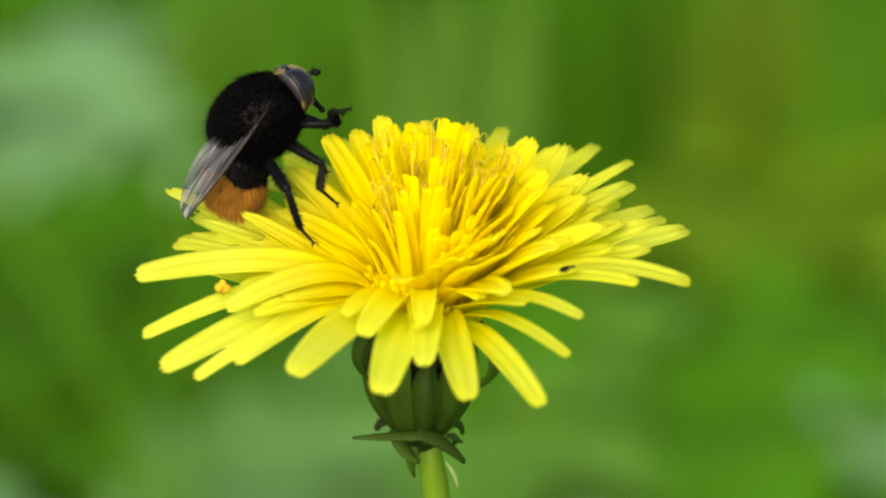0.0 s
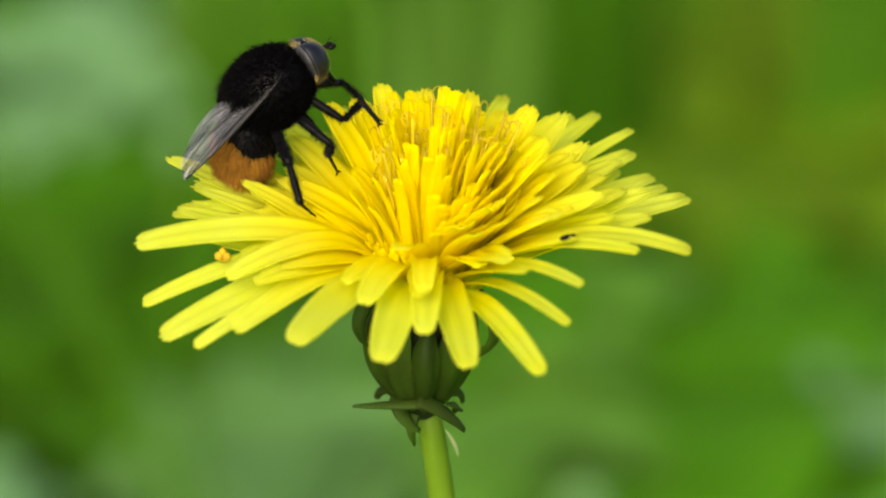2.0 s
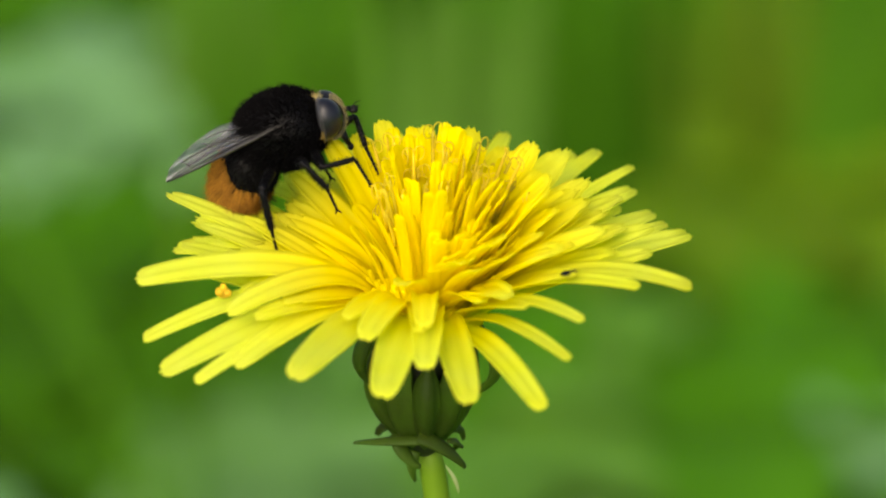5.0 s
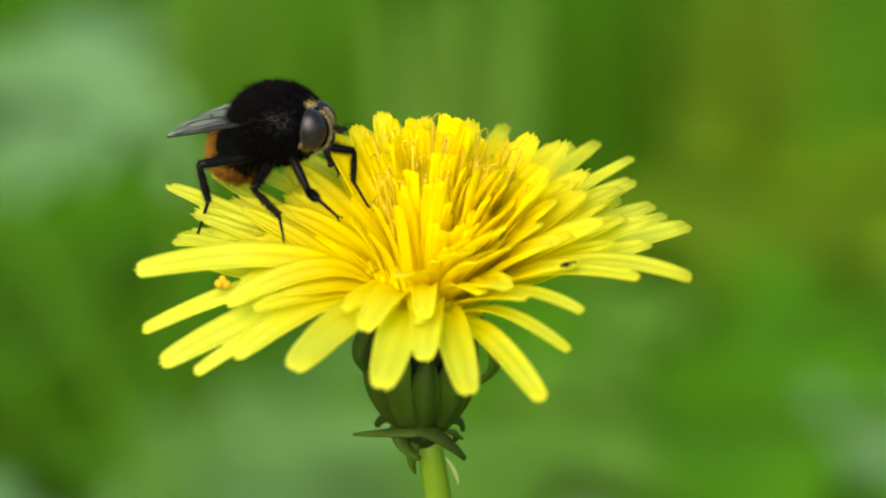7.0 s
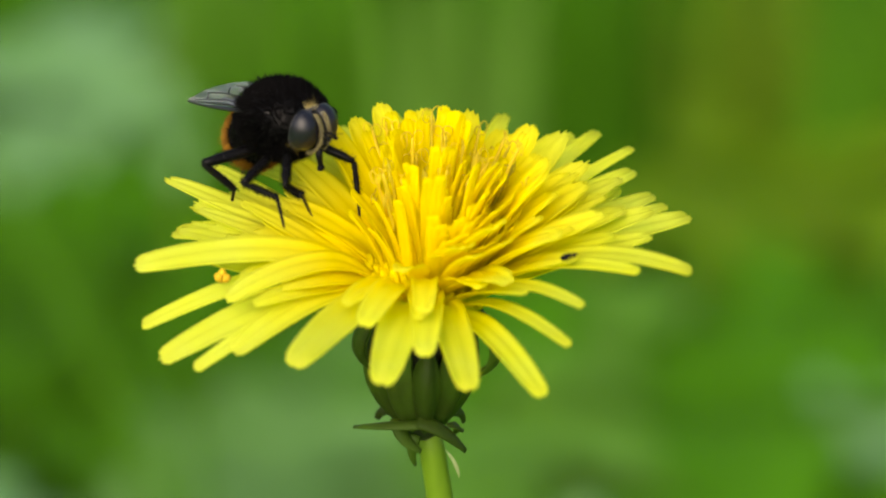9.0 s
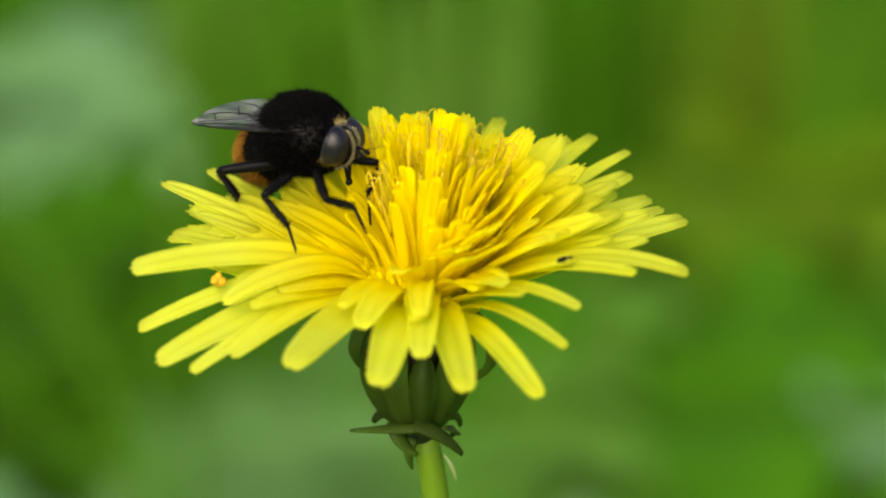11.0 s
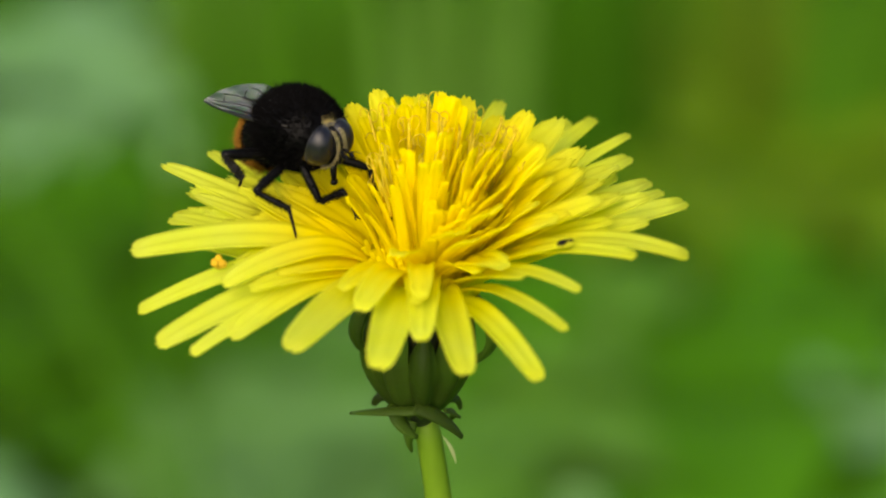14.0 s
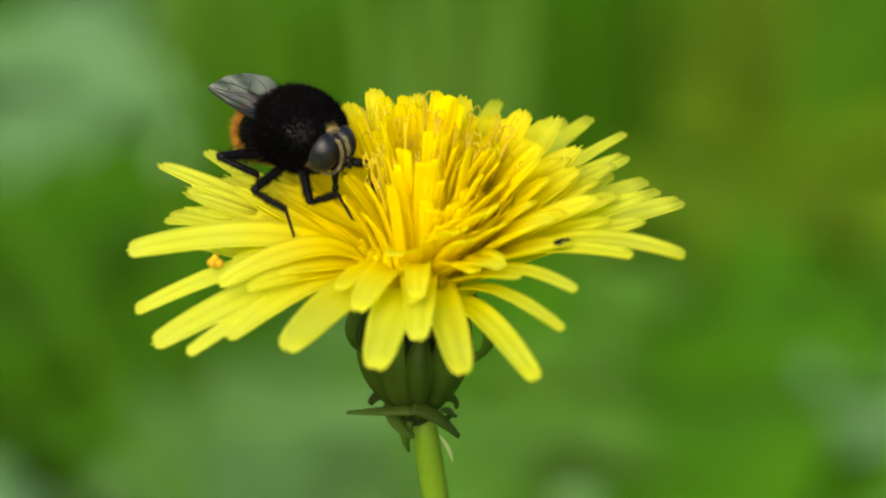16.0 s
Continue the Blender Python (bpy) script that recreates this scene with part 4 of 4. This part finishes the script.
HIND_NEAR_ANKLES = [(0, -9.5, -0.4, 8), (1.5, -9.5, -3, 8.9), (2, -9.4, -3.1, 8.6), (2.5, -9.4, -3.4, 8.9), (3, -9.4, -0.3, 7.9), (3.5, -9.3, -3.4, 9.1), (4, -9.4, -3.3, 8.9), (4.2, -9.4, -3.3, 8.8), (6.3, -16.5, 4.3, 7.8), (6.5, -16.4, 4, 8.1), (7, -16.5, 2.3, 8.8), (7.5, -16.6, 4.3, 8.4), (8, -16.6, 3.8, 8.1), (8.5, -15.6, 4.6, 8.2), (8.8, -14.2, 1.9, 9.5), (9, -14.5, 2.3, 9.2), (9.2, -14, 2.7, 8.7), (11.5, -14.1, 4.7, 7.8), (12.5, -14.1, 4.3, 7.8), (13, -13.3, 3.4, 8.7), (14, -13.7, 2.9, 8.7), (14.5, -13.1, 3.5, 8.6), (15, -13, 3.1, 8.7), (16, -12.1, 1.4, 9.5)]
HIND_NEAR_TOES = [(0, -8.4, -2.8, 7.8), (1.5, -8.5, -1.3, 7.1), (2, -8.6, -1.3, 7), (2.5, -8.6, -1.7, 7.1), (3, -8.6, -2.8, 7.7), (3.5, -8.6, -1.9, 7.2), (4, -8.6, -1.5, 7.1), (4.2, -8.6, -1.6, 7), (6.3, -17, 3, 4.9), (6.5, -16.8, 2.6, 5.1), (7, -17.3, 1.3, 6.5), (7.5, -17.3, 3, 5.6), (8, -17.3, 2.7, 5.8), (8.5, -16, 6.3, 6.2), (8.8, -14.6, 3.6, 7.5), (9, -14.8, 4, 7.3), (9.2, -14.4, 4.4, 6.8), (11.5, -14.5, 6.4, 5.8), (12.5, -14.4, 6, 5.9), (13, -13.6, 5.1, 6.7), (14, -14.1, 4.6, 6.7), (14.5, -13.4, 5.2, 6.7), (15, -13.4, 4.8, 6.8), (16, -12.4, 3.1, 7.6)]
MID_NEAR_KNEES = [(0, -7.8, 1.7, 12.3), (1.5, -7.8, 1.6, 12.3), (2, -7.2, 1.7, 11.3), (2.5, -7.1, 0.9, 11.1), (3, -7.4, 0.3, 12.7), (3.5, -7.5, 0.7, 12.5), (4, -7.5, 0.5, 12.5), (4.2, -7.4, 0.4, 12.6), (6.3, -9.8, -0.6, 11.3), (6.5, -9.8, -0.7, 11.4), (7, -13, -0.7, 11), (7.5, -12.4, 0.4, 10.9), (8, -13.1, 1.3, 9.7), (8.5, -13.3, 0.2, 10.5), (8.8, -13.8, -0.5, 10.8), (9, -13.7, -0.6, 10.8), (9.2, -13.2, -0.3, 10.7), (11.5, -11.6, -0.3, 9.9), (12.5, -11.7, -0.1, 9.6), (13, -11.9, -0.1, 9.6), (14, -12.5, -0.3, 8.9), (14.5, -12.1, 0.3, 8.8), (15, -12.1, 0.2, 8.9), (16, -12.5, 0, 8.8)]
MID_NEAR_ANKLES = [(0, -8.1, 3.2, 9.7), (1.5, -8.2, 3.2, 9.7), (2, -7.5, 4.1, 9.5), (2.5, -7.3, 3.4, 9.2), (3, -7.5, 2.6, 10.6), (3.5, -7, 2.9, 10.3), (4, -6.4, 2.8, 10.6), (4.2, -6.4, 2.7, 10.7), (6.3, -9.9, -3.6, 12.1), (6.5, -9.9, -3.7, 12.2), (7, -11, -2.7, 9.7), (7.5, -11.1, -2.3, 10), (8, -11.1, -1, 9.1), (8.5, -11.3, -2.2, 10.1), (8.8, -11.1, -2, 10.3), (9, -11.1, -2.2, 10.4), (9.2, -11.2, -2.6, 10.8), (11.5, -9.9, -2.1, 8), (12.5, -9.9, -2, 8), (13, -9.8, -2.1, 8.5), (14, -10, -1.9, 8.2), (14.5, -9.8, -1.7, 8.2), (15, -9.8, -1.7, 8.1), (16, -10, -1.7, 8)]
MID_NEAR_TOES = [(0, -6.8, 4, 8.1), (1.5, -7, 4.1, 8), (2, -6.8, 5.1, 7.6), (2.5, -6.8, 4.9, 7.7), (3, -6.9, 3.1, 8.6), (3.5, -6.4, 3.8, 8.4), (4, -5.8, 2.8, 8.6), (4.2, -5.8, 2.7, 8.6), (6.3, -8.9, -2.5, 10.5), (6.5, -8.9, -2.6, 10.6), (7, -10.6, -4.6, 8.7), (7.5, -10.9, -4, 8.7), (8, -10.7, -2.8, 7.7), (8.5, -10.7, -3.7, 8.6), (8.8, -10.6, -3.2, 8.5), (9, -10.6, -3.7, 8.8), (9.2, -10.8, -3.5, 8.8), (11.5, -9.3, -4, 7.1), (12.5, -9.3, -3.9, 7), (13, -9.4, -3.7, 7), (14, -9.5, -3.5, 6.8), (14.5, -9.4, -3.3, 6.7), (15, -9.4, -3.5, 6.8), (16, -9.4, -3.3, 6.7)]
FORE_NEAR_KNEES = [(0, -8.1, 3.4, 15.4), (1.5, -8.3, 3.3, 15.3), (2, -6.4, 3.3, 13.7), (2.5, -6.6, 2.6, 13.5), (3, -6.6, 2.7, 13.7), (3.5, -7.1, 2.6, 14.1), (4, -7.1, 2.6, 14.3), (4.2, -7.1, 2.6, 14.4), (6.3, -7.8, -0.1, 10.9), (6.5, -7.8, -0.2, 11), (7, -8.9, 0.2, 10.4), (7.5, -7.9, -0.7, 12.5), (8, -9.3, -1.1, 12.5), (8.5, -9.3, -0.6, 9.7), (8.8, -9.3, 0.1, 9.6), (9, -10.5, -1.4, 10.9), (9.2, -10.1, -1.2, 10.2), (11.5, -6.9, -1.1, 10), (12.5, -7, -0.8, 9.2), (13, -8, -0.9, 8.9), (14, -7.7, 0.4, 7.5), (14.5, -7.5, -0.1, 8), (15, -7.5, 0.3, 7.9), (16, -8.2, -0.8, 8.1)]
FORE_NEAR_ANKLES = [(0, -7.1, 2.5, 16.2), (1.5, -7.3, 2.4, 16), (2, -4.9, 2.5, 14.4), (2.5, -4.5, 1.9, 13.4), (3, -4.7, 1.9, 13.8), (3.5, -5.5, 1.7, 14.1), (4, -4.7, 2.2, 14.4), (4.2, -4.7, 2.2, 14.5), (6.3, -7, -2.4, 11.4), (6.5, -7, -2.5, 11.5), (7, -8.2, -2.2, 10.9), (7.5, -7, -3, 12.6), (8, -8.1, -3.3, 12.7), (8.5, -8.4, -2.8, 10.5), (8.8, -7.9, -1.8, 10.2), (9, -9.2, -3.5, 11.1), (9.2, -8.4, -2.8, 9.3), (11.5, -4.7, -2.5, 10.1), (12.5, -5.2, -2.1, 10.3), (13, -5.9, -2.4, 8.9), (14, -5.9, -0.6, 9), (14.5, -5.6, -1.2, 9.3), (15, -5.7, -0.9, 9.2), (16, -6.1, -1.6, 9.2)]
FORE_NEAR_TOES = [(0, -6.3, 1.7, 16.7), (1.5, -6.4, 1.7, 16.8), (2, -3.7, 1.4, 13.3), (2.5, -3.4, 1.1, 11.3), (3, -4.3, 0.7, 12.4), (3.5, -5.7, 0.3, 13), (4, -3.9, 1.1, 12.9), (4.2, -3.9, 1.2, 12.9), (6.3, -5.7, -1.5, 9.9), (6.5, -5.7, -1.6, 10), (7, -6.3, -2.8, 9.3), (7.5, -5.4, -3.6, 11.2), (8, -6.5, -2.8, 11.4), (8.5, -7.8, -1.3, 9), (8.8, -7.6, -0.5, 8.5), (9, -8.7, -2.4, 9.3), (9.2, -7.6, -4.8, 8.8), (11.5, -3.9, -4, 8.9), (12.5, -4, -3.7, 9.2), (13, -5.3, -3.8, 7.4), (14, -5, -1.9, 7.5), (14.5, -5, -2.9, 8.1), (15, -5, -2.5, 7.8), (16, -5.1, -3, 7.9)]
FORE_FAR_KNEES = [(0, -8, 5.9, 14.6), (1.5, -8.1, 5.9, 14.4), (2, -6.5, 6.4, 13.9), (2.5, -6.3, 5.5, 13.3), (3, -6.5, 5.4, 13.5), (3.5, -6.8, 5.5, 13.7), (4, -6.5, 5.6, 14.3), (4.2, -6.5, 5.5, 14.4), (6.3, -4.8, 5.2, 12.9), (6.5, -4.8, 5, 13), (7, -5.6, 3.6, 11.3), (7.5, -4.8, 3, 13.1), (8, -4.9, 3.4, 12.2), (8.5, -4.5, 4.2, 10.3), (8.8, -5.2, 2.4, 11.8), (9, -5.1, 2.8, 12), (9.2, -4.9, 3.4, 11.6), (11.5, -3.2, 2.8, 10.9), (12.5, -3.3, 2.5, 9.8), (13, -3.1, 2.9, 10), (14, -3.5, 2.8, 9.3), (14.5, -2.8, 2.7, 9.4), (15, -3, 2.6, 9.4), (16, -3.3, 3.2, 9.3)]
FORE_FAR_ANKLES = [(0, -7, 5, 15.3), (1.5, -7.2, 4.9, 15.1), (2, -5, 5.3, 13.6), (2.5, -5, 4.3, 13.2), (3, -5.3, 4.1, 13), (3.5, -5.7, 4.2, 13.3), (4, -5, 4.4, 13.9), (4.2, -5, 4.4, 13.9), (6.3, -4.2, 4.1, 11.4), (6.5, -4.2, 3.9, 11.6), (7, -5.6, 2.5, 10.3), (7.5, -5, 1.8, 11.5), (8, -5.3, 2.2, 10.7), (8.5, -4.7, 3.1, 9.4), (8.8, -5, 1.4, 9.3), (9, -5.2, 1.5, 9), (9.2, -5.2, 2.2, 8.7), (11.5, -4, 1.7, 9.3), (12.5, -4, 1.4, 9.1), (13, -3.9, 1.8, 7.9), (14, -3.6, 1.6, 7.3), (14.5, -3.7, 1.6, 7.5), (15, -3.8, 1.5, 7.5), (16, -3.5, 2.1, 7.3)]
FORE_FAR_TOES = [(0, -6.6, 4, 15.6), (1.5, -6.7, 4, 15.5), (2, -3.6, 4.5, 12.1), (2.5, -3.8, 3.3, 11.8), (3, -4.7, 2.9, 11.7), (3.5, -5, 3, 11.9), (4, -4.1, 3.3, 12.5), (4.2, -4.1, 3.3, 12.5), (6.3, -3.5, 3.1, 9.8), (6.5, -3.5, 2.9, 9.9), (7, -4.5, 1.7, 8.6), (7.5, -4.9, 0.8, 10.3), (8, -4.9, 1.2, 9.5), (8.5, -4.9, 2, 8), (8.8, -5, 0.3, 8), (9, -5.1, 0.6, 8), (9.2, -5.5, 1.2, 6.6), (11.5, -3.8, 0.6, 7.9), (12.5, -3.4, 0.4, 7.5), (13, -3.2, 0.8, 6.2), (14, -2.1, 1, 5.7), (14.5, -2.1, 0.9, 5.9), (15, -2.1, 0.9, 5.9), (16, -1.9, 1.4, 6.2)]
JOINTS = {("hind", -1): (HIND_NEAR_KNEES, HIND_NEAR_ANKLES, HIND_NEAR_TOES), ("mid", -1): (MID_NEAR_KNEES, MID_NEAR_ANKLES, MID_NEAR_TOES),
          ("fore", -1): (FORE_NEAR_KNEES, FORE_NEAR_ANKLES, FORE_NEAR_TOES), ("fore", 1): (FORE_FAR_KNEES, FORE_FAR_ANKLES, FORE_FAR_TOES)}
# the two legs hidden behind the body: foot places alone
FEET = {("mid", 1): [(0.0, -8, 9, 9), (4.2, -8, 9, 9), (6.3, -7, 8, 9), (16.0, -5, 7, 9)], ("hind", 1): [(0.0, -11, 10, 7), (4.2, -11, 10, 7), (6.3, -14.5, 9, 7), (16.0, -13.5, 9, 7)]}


def glide(rows, t):
    """The values at t between rows, eased."""
    if t <= rows[0][0]:
        return list(rows[0][1:])
    for a, b in zip(rows, rows[1:]):
        if t <= b[0]:
            u = (t - a[0]) / (b[0] - a[0])
            u = u * u * (3 - 2 * u)
            return [p + (q - p) * u for p, q in zip(a[1:], b[1:])]
    return list(rows[-1][1:])


def along(start, end, hint):
    """A pose at start whose x axis points to end."""
    x = (end - start).normalized()
    y = Vector(hint).cross(x)
    y = y.normalized() if y.length > 1e-6 else Vector((0, 1, 0))
    z = x.cross(y)
    m = Matrix((x, y, z)).transposed().to_4x4()
    m.translation = start
    return m


def body_pose(t):
    x, y, z, yaw, pitch, roll = glide(BODY, t)
    return Matrix.Translation(HEAD + Vector((x, y, z)) * MM) @ Euler((0, 0, radians(yaw))).to_matrix().to_4x4() @ \
        Euler((0, radians(-pitch), 0)).to_matrix().to_4x4() @ Euler((radians(roll), 0, 0)).to_matrix().to_4x4()


# seconds and nod of the flower head towards the viewer's side, in degrees
NOD = [(0.0, 0.0), (0.5, -0.3), (1.0, -0.15), (1.5, 0.0), (2.5, 0.0), (3.0, 0.25), (3.5, -0.35), (4.2, -0.25), (6.5, -0.2), (7.0, -0.3), (7.5, 0.7), (8.0, -0.35), (8.5, 0.25),
       (9.0, 0.4), (10.2, 0.1), (11.5, 0.0), (12.5, 0.12), (14.0, 0.0), (16.0, 0.1)]


def motions():
    walk(flower_head, [(t, pose(*HEAD, nod)) for t, nod in NOD])
    times = sorted({round(0.25 * i, 3) for i in range(65)} | {r[0] for r in BODY})
    walk(fly, [(t, body_pose(t)) for t in times])
    rows_head, rows_abdomen, rows_wing = [], [], {-1: [], 1: []}
    rows_leg = {key: ([], [], []) for key in legs}
    for t in times:
        hy, hp, ap, sweep_out, lift, roll_wing = glide(POSTURE, t)
        rows_head.append((t, pose(3.3 * MM, 0, 0.05 * MM, 0, -hp, hy)))
        rows_abdomen.append((t, pose(-2.3 * MM, 0, -0.5 * MM, 0, -ap, -18 * glide(CROUCH, t)[0])))
        for s in (-1, 1):
            rows_wing[s].append((t, Matrix.Translation(Vector((1.9, s * 2.3, 1.4)) * MM) @ pose(0, 0, 0, s * roll_wing, lift - 5 * (s > 0), -s * (sweep_out if s < 0 else sweep_out - 12))))
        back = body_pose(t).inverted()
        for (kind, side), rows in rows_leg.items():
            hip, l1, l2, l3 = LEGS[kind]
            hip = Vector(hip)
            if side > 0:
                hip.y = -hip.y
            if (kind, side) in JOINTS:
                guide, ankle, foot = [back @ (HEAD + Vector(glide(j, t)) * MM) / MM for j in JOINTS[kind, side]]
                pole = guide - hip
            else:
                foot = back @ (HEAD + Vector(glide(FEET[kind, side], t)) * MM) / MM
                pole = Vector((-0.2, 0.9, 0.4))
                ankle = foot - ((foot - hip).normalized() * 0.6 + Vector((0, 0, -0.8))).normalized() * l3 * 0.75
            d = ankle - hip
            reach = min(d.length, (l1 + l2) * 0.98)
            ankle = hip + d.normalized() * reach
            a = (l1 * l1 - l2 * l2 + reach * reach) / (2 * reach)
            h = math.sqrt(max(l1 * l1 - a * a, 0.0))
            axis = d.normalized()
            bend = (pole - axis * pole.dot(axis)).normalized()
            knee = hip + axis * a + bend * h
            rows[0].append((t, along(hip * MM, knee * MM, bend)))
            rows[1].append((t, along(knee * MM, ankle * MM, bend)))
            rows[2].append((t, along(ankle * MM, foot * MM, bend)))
    walk(head, rows_head)
    walk(abdomen, rows_abdomen)
    for s in (-1, 1):
        walk(wings[s], rows_wing[s])
    for key, rows in rows_leg.items():
        for piece, r in zip(legs[key], rows):
            walk(piece, r)


motions()
